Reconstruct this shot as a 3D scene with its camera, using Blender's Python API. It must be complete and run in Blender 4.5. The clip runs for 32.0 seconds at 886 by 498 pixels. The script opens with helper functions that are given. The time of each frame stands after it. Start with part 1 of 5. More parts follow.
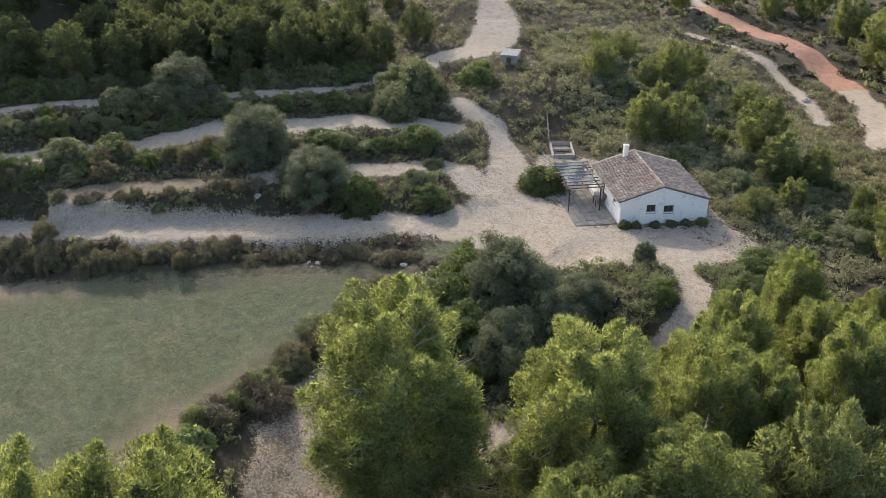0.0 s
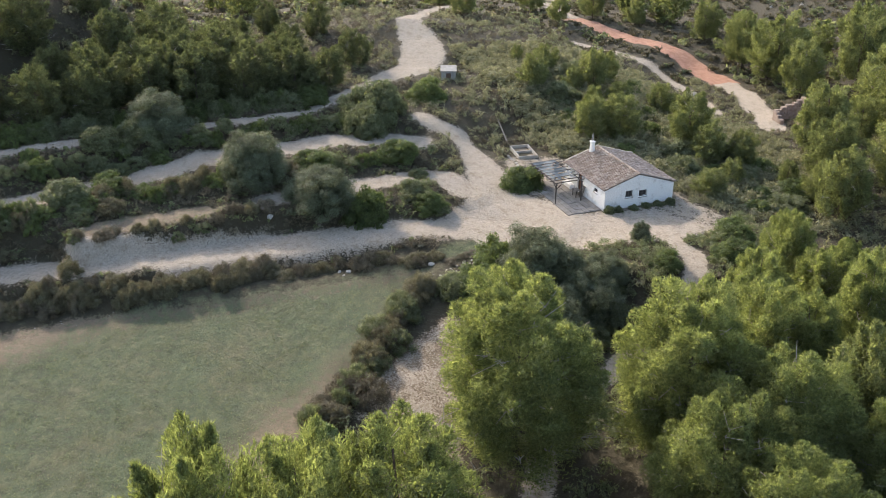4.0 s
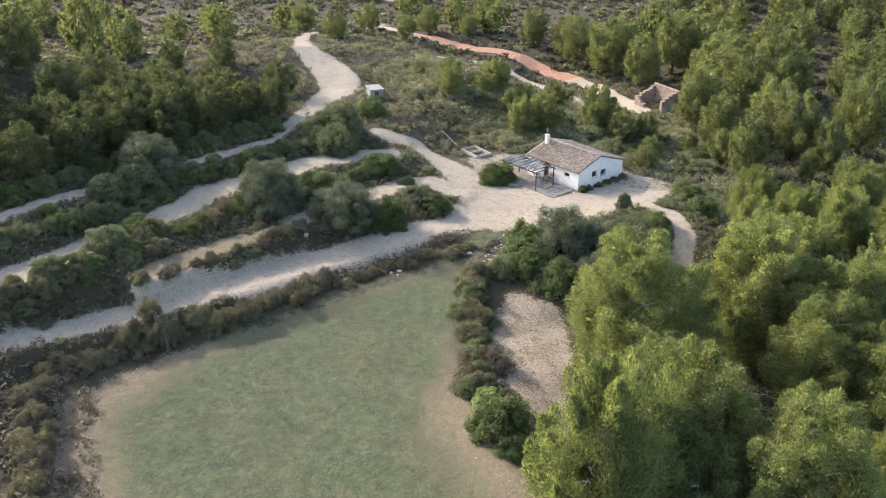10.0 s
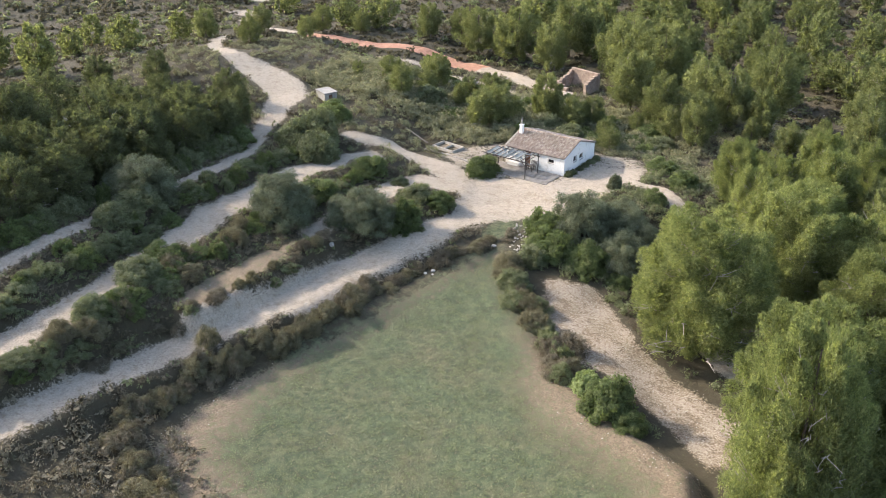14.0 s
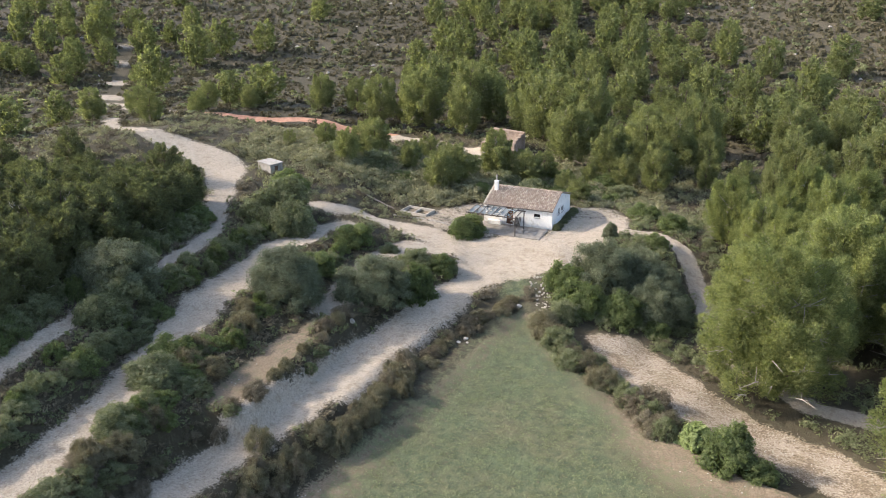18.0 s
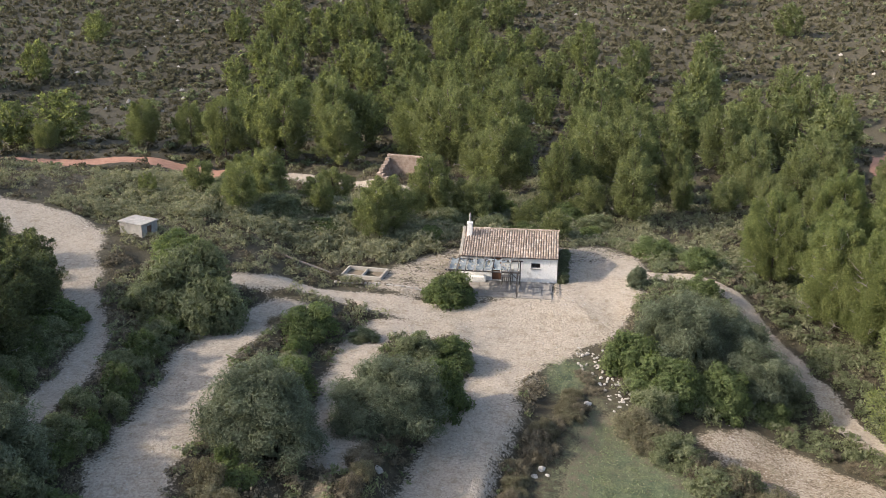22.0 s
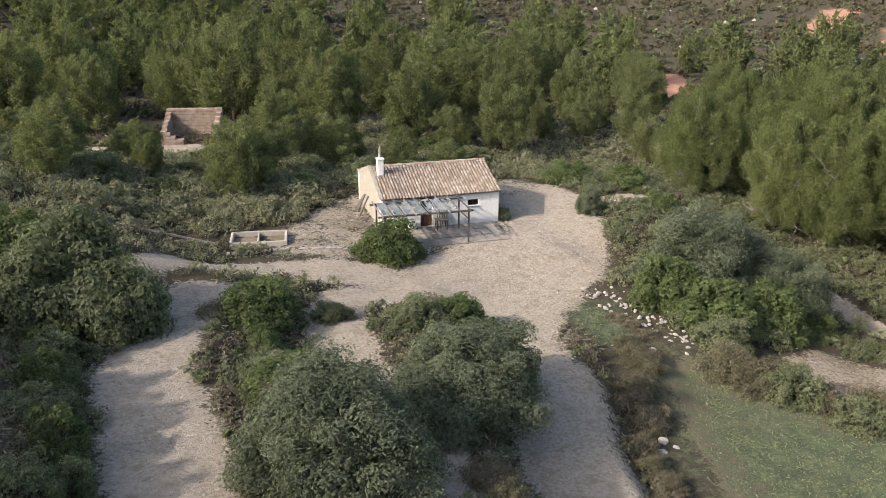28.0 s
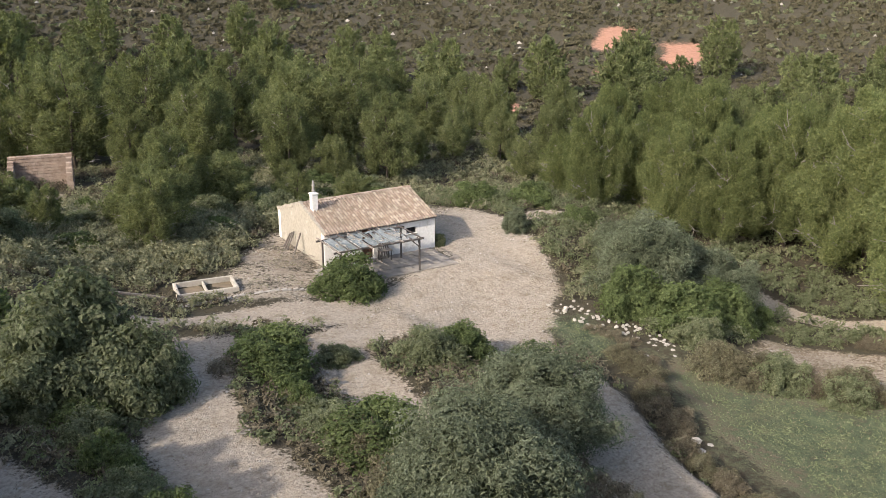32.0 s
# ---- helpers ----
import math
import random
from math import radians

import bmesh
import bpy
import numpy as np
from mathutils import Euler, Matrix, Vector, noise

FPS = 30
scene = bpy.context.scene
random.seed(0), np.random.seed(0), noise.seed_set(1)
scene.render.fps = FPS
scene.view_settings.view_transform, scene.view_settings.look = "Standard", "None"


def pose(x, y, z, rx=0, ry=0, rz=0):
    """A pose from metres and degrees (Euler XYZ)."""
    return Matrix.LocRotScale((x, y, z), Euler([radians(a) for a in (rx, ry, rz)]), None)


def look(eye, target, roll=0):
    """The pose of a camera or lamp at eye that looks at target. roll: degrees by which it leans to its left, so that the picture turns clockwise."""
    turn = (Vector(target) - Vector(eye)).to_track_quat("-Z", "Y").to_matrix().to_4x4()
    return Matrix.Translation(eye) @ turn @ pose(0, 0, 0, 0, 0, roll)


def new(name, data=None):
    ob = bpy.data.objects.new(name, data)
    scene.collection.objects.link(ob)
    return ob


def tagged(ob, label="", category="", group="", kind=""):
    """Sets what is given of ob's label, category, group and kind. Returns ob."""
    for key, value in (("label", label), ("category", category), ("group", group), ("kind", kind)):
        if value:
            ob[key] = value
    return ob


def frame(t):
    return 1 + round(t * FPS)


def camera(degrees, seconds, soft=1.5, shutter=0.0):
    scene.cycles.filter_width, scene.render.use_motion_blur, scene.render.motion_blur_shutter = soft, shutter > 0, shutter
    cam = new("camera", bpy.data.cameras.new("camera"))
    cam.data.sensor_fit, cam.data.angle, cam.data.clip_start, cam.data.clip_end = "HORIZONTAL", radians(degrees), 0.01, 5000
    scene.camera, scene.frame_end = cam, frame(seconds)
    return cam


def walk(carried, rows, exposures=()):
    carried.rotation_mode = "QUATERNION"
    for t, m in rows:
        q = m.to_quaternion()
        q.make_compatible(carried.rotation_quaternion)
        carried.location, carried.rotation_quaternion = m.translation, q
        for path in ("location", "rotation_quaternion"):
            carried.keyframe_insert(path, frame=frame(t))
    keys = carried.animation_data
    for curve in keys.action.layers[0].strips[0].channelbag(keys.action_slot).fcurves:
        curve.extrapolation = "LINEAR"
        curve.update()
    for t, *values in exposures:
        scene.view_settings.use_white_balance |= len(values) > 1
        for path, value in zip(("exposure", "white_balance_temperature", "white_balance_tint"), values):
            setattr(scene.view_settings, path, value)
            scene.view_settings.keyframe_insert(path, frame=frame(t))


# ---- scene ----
cam = camera(48.80, 32.0, 0.8)
# seconds, place, turn
PATH = [
    (0, 74.90, -26.57, 38.76, 62.22, -0.02, 81.75),
    (0.5, 74.68, -28.96, 38.74, 62.24, -0.03, 80.10),
    (1, 74.40, -31.33, 38.73, 62.27, -0.01, 78.48),
    (1.5, 74.06, -33.68, 38.83, 62.25, -0.03, 76.86),
    (2, 73.61, -35.97, 38.86, 62.28, -0.04, 75.31),
    (2.5, 73.00, -38.26, 38.90, 62.31, -0.05, 73.67),
    (3, 72.84, -40.80, 39.15, 62.34, -0.04, 72.03),
    (3.5, 74.97, -44.30, 40.05, 62.78, -0.08, 70.24),
    (5.5, 83.41, -59.00, 43.48, 64.44, -0.05, 63.84),
    (6, 82.50, -62.11, 44.07, 64.29, -0.08, 62.11),
    (6.5, 81.40, -65.27, 44.44, 64.23, -0.01, 60.27),
    (7, 80.25, -68.12, 44.72, 64.17, -0.04, 58.62),
    (7.5, 78.97, -70.85, 44.91, 64.13, -0.02, 56.97),
    (8, 77.61, -73.47, 44.99, 64.15, -0.01, 55.36),
    (8.5, 76.07, -75.94, 44.80, 64.23, 0.01, 53.74),
    (9, 74.46, -78.30, 44.63, 64.29, 0.03, 52.15),
    (9.5, 72.97, -80.65, 44.34, 64.38, 0.01, 50.67),
    (10, 71.28, -83.20, 44.28, 64.43, 0.02, 48.99),
    (10.5, 69.29, -85.66, 44.20, 64.47, 0.03, 47.26),
    (11, 67.15, -88.13, 44.58, 64.34, 0.05, 45.46),
    (11.5, 64.94, -90.40, 45.01, 64.15, 0.05, 43.74),
    (12, 62.57, -92.48, 45.38, 64.00, 0.07, 42.00),
    (12.5, 60.18, -94.52, 45.53, 63.68, 0.09, 40.30),
    (13, 57.76, -96.63, 45.51, 63.50, 0.11, 38.55),
    (13.5, 55.27, -98.67, 45.73, 63.39, 0.10, 36.81),
    (15.5, 46.64, -107.75, 43.34, 66.84, -0.04, 30.43),
    (16, 43.79, -109.36, 42.82, 67.97, -0.01, 28.65),
    (16.5, 40.92, -110.69, 42.24, 69.06, 0.02, 26.94),
    (17, 37.75, -111.24, 41.55, 69.52, 0.06, 25.24),
    (17.5, 33.52, -109.48, 40.66, 69.39, 0.08, 23.56),
    (18, 28.69, -105.58, 39.41, 69.02, 0.09, 21.90),
    (18.5, 23.90, -100.81, 37.85, 68.67, 0.09, 20.23),
    (19, 19.32, -96.14, 36.46, 68.28, 0.11, 18.44),
    (19.5, 15.26, -92.38, 35.28, 68.22, 0.09, 16.61),
    (20, 11.33, -88.85, 34.23, 68.86, 0.08, 14.57),
    (20.5, 7.53, -85.38, 33.13, 69.68, 0.04, 12.45),
    (21, 4.10, -82.22, 32.18, 70.46, -0.05, 10.33),
    (21.5, 1.30, -80.07, 31.36, 70.65, -0.00, 8.36),
    (22, -1.00, -80.33, 31.28, 70.65, -0.09, 6.44),
    (22.5, -3.44, -80.70, 31.34, 70.62, -0.14, 4.40),
    (23, -5.87, -80.92, 31.25, 70.64, -0.13, 2.35),
    (23.5, -8.42, -80.95, 31.10, 70.67, -0.14, 0.21),
    (24, -10.80, -80.24, 30.85, 70.61, -0.23, -1.80),
    (24.5, -12.85, -77.13, 29.92, 70.47, -0.24, -3.76),
    (26.5, -17.84, -68.52, 24.23, 71.33, -0.03, -10.08),
    (27, -19.30, -67.45, 23.81, 69.88, -0.02, -11.85),
    (27.5, -20.50, -64.88, 23.00, 69.82, -0.07, -13.71),
    (28, -21.51, -62.36, 22.21, 69.80, -0.09, -15.55),
    (28.5, -22.89, -61.03, 22.08, 69.62, -0.02, -17.53),
    (29, -24.44, -60.49, 22.24, 69.49, 0.02, -19.44),
    (29.5, -26.00, -59.97, 22.25, 69.48, 0.03, -21.43),
    (30, -27.43, -59.42, 22.29, 69.69, 0.04, -23.26),
    (30.5, -28.87, -58.83, 22.28, 71.20, 0.07, -25.14),
    (31, -30.23, -58.19, 22.28, 71.21, 0.06, -26.91),
    (31.5, -31.66, -57.43, 22.24, 71.23, 0.07, -28.84),
    (32, -33.07, -56.70, 22.20, 71.28, 0.09, -30.72),
]
walk(cam, [(r[0], pose(*r[1:])) for r in PATH], [(0, 1.72, 6950, 11), (6, 2.05, 6900, 11), (12, 2.12, 6800, 11), (17, 2.02, 6750, 11), (21, 1.59, 6700, 11), (24, 1.47, 6650, 11), (28, 1.24, 6650, 11), (32, 1.16, 6600, 11)])

# ---- light ----
SUN = Vector((-0.815, -0.235, 0.53)).normalized()
world = bpy.data.worlds.new("sky")
scene.world = world
world.use_nodes = True
wn = world.node_tree.nodes
sky = wn.new("ShaderNodeTexSky")
sky.sky_type = "NISHITA"
sky.sun_disc = False
sky.sun_elevation = math.asin(SUN.z)
sky.sun_rotation = math.atan2(SUN.x, SUN.y)
sky.dust_density = 3.0
wn["Background"].inputs["Strength"].default_value = 0.15
world.node_tree.links.new(sky.outputs[0], wn["Background"].inputs[0])
lamp = bpy.data.lights.new("sun", "SUN")
lamp.energy, lamp.angle, lamp.color = 2.5, radians(0.8), (1.0, 0.92, 0.82)
sun = new("sun", lamp)
sun.matrix_world = look(SUN * 200, (0, 0, 0))

# ---- materials ----
def material(name, rough=0.85):
    m = bpy.data.materials.new(name)
    m.use_nodes = True
    nt = m.node_tree
    b = nt.nodes["Principled BSDF"]
    b.inputs["Roughness"].default_value = rough
    b.inputs["Specular IOR Level"].default_value = 0.25
    b.inputs["Diffuse Roughness"].default_value = 1.0
    return m, nt, b


def link(nt, a, b):
    nt.links.new(a, b)


def noise_tex(nt, scale, detail=4.0, rough=0.6, vec=None):
    n = nt.nodes.new("ShaderNodeTexNoise")
    n.inputs["Scale"].default_value = scale
    n.inputs["Detail"].default_value = detail
    n.inputs["Roughness"].default_value = rough
    if vec is not None:
        link(nt, vec, n.inputs["Vector"])
    return n.outputs["Fac"]


def ramp(nt, fac, stops):
    r = nt.nodes.new("ShaderNodeValToRGB")
    while len(r.color_ramp.elements) < len(stops):
        r.color_ramp.elements.new(0.5)
    for e, (p, c) in zip(r.color_ramp.elements, stops):
        e.position = p
        e.color = (*c, 1) if len(c) == 3 else c
    link(nt, fac, r.inputs[0])
    return r.outputs[0]


def mix(nt, fac, a, b, mode="MIX"):
    n = nt.nodes.new("ShaderNodeMix")
    n.data_type, n.blend_type = "RGBA", mode
    for sock, v in ((n.inputs[0], fac), (n.inputs[6], a), (n.inputs[7], b)):
        if isinstance(v, (int, float)):
            sock.default_value = v
        elif isinstance(v, tuple):
            sock.default_value = (*v, 1)
        else:
            link(nt, v, sock)
    return n.outputs[2]


def maths(nt, op, a, b=0.0, c=None):
    n = nt.nodes.new("ShaderNodeMath")
    n.operation = op
    for sock, v in zip(n.inputs, (a, b, c)):
        if v is None:
            continue
        if isinstance(v, (int, float)):
            sock.default_value = v
        else:
            link(nt, v, sock)
    return n.outputs[0]


def attribute(nt, name):
    n = nt.nodes.new("ShaderNodeAttribute")
    n.attribute_name = name
    return n.outputs["Fac"]


def bump(nt, b, height, strength=0.4, dist=0.05):
    n = nt.nodes.new("ShaderNodeBump")
    n.inputs["Strength"].default_value = strength
    n.inputs["Distance"].default_value = dist
    link(nt, height, n.inputs["Height"])
    link(nt, n.outputs[0], b.inputs["Normal"])


def place(nt):
    g = nt.nodes.new("ShaderNodeNewGeometry")
    return g.outputs["Position"]


def island(nt):
    g = nt.nodes.new("ShaderNodeNewGeometry")
    return g.outputs["Random Per Island"]


def object_random(nt):
    return nt.nodes.new("ShaderNodeObjectInfo").outputs["Random"]


def plain(name, col, col2, scale=6.0, rough=0.85, metal=0.0, relief=0.3, dist=0.01):
    """Two tones of one surface, mottled at two scales."""
    m, nt, b = material(name, rough)
    co = nt.nodes.new("ShaderNodeTexCoord").outputs["Object"]
    f = maths(nt, "ADD", maths(nt, "MULTIPLY", noise_tex(nt, scale, 5, 0.65, co), 0.6),
              maths(nt, "MULTIPLY", noise_tex(nt, scale * 0.17, 3, 0.5, co), 0.4))
    link(nt, ramp(nt, f, [(0.35, col), (0.65, col2)]), b.inputs["Base Color"])
    b.inputs["Metallic"].default_value = metal
    bump(nt, b, noise_tex(nt, scale * 4, 4, 0.6, co), relief, dist)
    return m


def leafy(name, dark, mid, light, through_light=0.25, grain_size=11.0, glow=(1.75, 1.7, 1.3)):
    """Foliage: every leaf tuft differs a little, every plant a little more."""
    m, nt, b = material(name, 0.7)
    f = maths(nt, "ADD", maths(nt, "MULTIPLY", island(nt), 0.55),
              maths(nt, "ADD", maths(nt, "MULTIPLY", object_random(nt), 0.25), maths(nt, "MULTIPLY", attribute(nt, "tint"), 0.35)))
    col = ramp(nt, f, [(0.1, dark), (0.5, mid), (0.95, light)])
    p = place(nt)
    grain = ramp(nt, noise_tex(nt, grain_size, 3, 0.7, p), [(0.33, (0.52, 0.52, 0.52)), (0.67, (1.5, 1.5, 1.5))])
    col = mix(nt, 1.0, col, grain, "MULTIPLY")
    link(nt, col, b.inputs["Base Color"])
    b.inputs["Specular IOR Level"].default_value = 0.15
    t = nt.nodes.new("ShaderNodeBsdfTranslucent")
    link(nt, mix(nt, 1.0, col, glow, "MULTIPLY"), t.inputs[0])
    mx = nt.nodes.new("ShaderNodeMixShader")
    mx.inputs[0].default_value = through_light
    link(nt, b.outputs[0], mx.inputs[1])
    link(nt, t.outputs[0], mx.inputs[2])
    link(nt, mx.outputs[0], nt.nodes["Material Output"].inputs[0])
    return m


PINE = leafy("pine_needles", (0.068, 0.078, 0.036), (0.112, 0.125, 0.058), (0.160, 0.175, 0.086), 0.38, 5.0, (1.9, 1.95, 1.15))
PINE_BRIGHT = leafy("young_pine_needles", (0.072, 0.087, 0.036), (0.120, 0.139, 0.060), (0.172, 0.190, 0.086), 0.45, 5.0, (1.9, 1.95, 1.15))
# darker copy of the pine needles: the wood's shade put into the colour
PINE_DARK = leafy("shaded_pine_needles", (0.046, 0.053, 0.028), (0.072, 0.081, 0.043), (0.104, 0.115, 0.062), 0.36, 5.0, (1.8, 1.9, 1.1))
OLIVE = leafy("olive_leaves", (0.046, 0.055, 0.033), (0.086, 0.101, 0.062), (0.150, 0.168, 0.112), 0.3)
LENTISK = leafy("evergreen_leaves", (0.042, 0.056, 0.023), (0.072, 0.093, 0.037), (0.114, 0.140, 0.060), 0.34, 11.0, (2.2, 2.3, 1.3))
OAK = leafy("dull_green_leaves", (0.062, 0.072, 0.038), (0.106, 0.118, 0.066), (0.162, 0.174, 0.104), 0.34, 11.0, (2.0, 2.1, 1.4))
SAGE = leafy("grey_green_leaves", (0.094, 0.095, 0.054), (0.152, 0.156, 0.094), (0.222, 0.220, 0.142), 0.3)
HILL_HEATH = leafy("hill_heath", (0.060, 0.053, 0.032), (0.080, 0.073, 0.044), (0.104, 0.097, 0.060), 0.2)
HEATH = leafy("heath_twigs", (0.060, 0.049, 0.034), (0.104, 0.088, 0.060), (0.160, 0.142, 0.098), 0.12)
BRAMBLE = leafy("bramble_leaves", (0.066, 0.058, 0.036), (0.112, 0.102, 0.064), (0.172, 0.164, 0.106), 0.3)
FIG = leafy("fig_leaves", (0.085, 0.115, 0.040), (0.150, 0.190, 0.070), (0.230, 0.270, 0.120))
BARK = plain("bark", (0.055, 0.042, 0.033), (0.13, 0.105, 0.085), 9, 0.95, 0, 0.8, 0.03)
GREYWOOD = plain("weathered_wood", (0.10, 0.085, 0.072), (0.22, 0.195, 0.17), 7, 0.9, 0, 0.5)
DARKWOOD = plain("dark_stained_wood", (0.035, 0.030, 0.027), (0.085, 0.075, 0.068), 7, 0.85, 0, 0.4)
BROWNWOOD = plain("brown_painted_wood", (0.10, 0.045, 0.025), (0.19, 0.095, 0.055), 6, 0.8, 0, 0.3)
TWIG = plain("bare_grey_twigs", (0.20, 0.18, 0.155), (0.36, 0.335, 0.30), 6, 0.95)
STONE = plain("pale_limestone", (0.25, 0.23, 0.20), (0.43, 0.405, 0.365), 3, 0.95, 0, 0.6, 0.03)
CONCRETE = plain("old_concrete", (0.20, 0.185, 0.165), (0.36, 0.335, 0.30), 2.5, 0.95, 0, 0.4)
RUBBLE = plain("reddish_rubble_stone", (0.20, 0.145, 0.112), (0.36, 0.285, 0.228), 2.2, 0.95, 0, 0.9, 0.06)
RIM = plain("pale_plaster", (0.25, 0.225, 0.19), (0.38, 0.35, 0.30), 3, 0.9, 0, 0.4)
SLUDGE = plain("brown_basin_floor", (0.10, 0.078, 0.050), (0.19, 0.150, 0.105), 1.5, 0.7)
CLOTH = plain("torn_shade_cloth", (0.055, 0.068, 0.070), (0.20, 0.22, 0.225), 5, 0.8)
# near-black tone for the unlit room, painted on the front window's panel
DARK = plain("dark_interior", (0.012, 0.011, 0.010), (0.030, 0.027, 0.024), 3, 0.95)
RUST = plain("rusty_iron", (0.09, 0.05, 0.035), (0.20, 0.12, 0.08), 8, 0.8, 0.3)
BRUSHWOOD = plain("dry_brushwood", (0.13, 0.11, 0.09), (0.27, 0.24, 0.20), 6, 0.95)
PAVING = plain("worn_paving", (0.14, 0.125, 0.108), (0.25, 0.228, 0.20), 1.6, 0.95, 0, 0.5, 0.02)

# whitewash: flaking down to grey plaster, dirtier where the rain splashes
def whitewash(name, low, high):
    m, nt, b = material(name, 0.92)
    co = nt.nodes.new("ShaderNodeTexCoord").outputs["Object"]
    stain = noise_tex(nt, 1.1, 6, 0.72, co)
    fine = noise_tex(nt, 7.0, 5, 0.7, co)
    c = ramp(nt, fine, [(0.3, low), (0.7, high)])
    flakes = ramp(nt, stain, [(0.56, (0, 0, 0)), (0.64, (1, 1, 1))])
    c = mix(nt, maths(nt, "MULTIPLY", flakes, 0.55), c, (0.40, 0.36, 0.31))
    link(nt, c, b.inputs["Base Color"])
    bump(nt, b, maths(nt, "ADD", maths(nt, "MULTIPLY", stain, 2.0), fine), 0.5, 0.03)
    return m


WHITE = whitewash("whitewash", (0.56, 0.54, 0.50), (0.74, 0.72, 0.69))
CREAM = whitewash("yellowed_whitewash", (0.215, 0.192, 0.155), (0.33, 0.302, 0.252))


def tile_material(name, stops, lichen):
    m, nt, b = material(name, 0.9)
    c = ramp(nt, island(nt), stops)
    p = place(nt)
    c = mix(nt, maths(nt, "MULTIPLY", ramp(nt, noise_tex(nt, 0.9, 5, 0.7, p), [(0.45, (0, 0, 0)), (0.7, (1, 1, 1))]), lichen), c, (0.20, 0.185, 0.16))
    c = mix(nt, maths(nt, "MULTIPLY", noise_tex(nt, 14, 4, 0.7, p), 0.35), c, (0.12, 0.09, 0.075))
    link(nt, c, b.inputs["Base Color"])
    bump(nt, b, noise_tex(nt, 30, 3, 0.6, p), 0.3, 0.01)
    return m


TILE = tile_material("clay_tiles", [(0.0, (0.21, 0.155, 0.12)), (0.4, (0.30, 0.23, 0.18)), (0.8, (0.37, 0.295, 0.235)), (1.0, (0.46, 0.39, 0.325))], 0.35)
TILE_GREY = tile_material("lichened_tiles", [(0.0, (0.14, 0.11, 0.095)), (0.5, (0.22, 0.18, 0.155)), (1.0, (0.34, 0.29, 0.25))], 0.5)


def ground_material():
    m, nt, b = material("ground_soil", 0.97)
    b.inputs["Diffuse Roughness"].default_value = 0.7
    p = place(nt)
    n1, n2, n3 = noise_tex(nt, 0.22, 5, 0.6, p), noise_tex(nt, 1.3, 6, 0.7, p), noise_tex(nt, 6.0, 5, 0.7, p)
    edge = maths(nt, "SUBTRACT", maths(nt, "ADD", maths(nt, "MULTIPLY", n2, 0.55), maths(nt, "MULTIPLY", n3, 0.45)), 0.5)

    def zone(name, spread=2.4, lo=0.38, hi=0.62):
        v = maths(nt, "ADD", attribute(nt, name), maths(nt, "MULTIPLY", edge, spread))
        return ramp(nt, v, [(lo, (0, 0, 0)), (hi, (1, 1, 1))])

    n0, n4 = noise_tex(nt, 0.06, 4, 0.6, p), noise_tex(nt, 17.0, 4, 0.75, p)
    cell = nt.nodes.new("ShaderNodeTexVoronoi")
    cell.inputs["Scale"].default_value = 0.85
    cell.inputs["Randomness"].default_value = 1.0
    link(nt, p, cell.inputs["Vector"])
    tufts = maths(nt, "ADD", cell.outputs["Distance"], maths(nt, "MULTIPLY", maths(nt, "SUBTRACT", n3, 0.5), 0.9))
    soil = ramp(nt, n2, [(0.3, (0.040, 0.032, 0.020)), (0.55, (0.058, 0.047, 0.030)), (0.8, (0.086, 0.071, 0.047))])
    heath = ramp(nt, n3, [(0.3, (0.030, 0.026, 0.015)), (0.7, (0.070, 0.060, 0.037))])
    soil = mix(nt, ramp(nt, tufts, [(0.55, (1, 1, 1)), (0.80, (0, 0, 0))]), soil, heath)
    soil = mix(nt, ramp(nt, n0, [(0.42, (0, 0, 0)), (0.62, (0.55, 0.55, 0.55))]), soil, (0.058, 0.050, 0.031))
    dirt = ramp(nt, n3, [(0.25, (0.160, 0.131, 0.100)), (0.45, (0.298, 0.254, 0.202)), (0.75, (0.450, 0.396, 0.326))])
    dirt = mix(nt, maths(nt, "MULTIPLY", ramp(nt, n1, [(0.45, (0, 0, 0)), (0.7, (1, 1, 1))]), 0.5), dirt, (0.330, 0.286, 0.236))
    dirt = mix(nt, ramp(nt, n2, [(0.50, (0, 0, 0)), (0.68, (0.75, 0.75, 0.75))]), dirt, (0.200, 0.164, 0.114))
    dirt = mix(nt, ramp(nt, n4, [(0.34, (0.35, 0.35, 0.35)), (0.47, (0, 0, 0))]), dirt, (0.150, 0.120, 0.085))
    n5 = noise_tex(nt, 3.1, 6, 0.75, p)
    dirt = mix(nt, ramp(nt, n5, [(0.34, (0.6, 0.6, 0.6)), (0.46, (0, 0, 0))]), dirt, (0.165, 0.130, 0.090))
    tan = ramp(nt, n3, [(0.28, (0.082, 0.062, 0.042)), (0.5, (0.168, 0.130, 0.090)), (0.75, (0.275, 0.220, 0.158))])
    tan = mix(nt, ramp(nt, n2, [(0.50, (0, 0, 0)), (0.66, (0.7, 0.7, 0.7))]), tan, (0.115, 0.118, 0.062))
    grass = ramp(nt, n4, [(0.30, (0.030, 0.041, 0.022)), (0.5, (0.074, 0.094, 0.051)), (0.70, (0.148, 0.176, 0.100))])
    mottle = ramp(nt, n2, [(0.36, (0.58, 0.60, 0.62)), (0.5, (0.94, 0.94, 0.94)), (0.64, (1.26, 1.24, 1.18))])
    grass = mix(nt, 1.0, grass, mottle, "MULTIPLY")
    grass = mix(nt, ramp(nt, maths(nt, "ADD", maths(nt, "MULTIPLY", n1, 0.5), maths(nt, "MULTIPLY", n2, 0.5)), [(0.47, (0, 0, 0)), (0.64, (0.5, 0.5, 0.5))]), grass, (0.128, 0.102, 0.064))
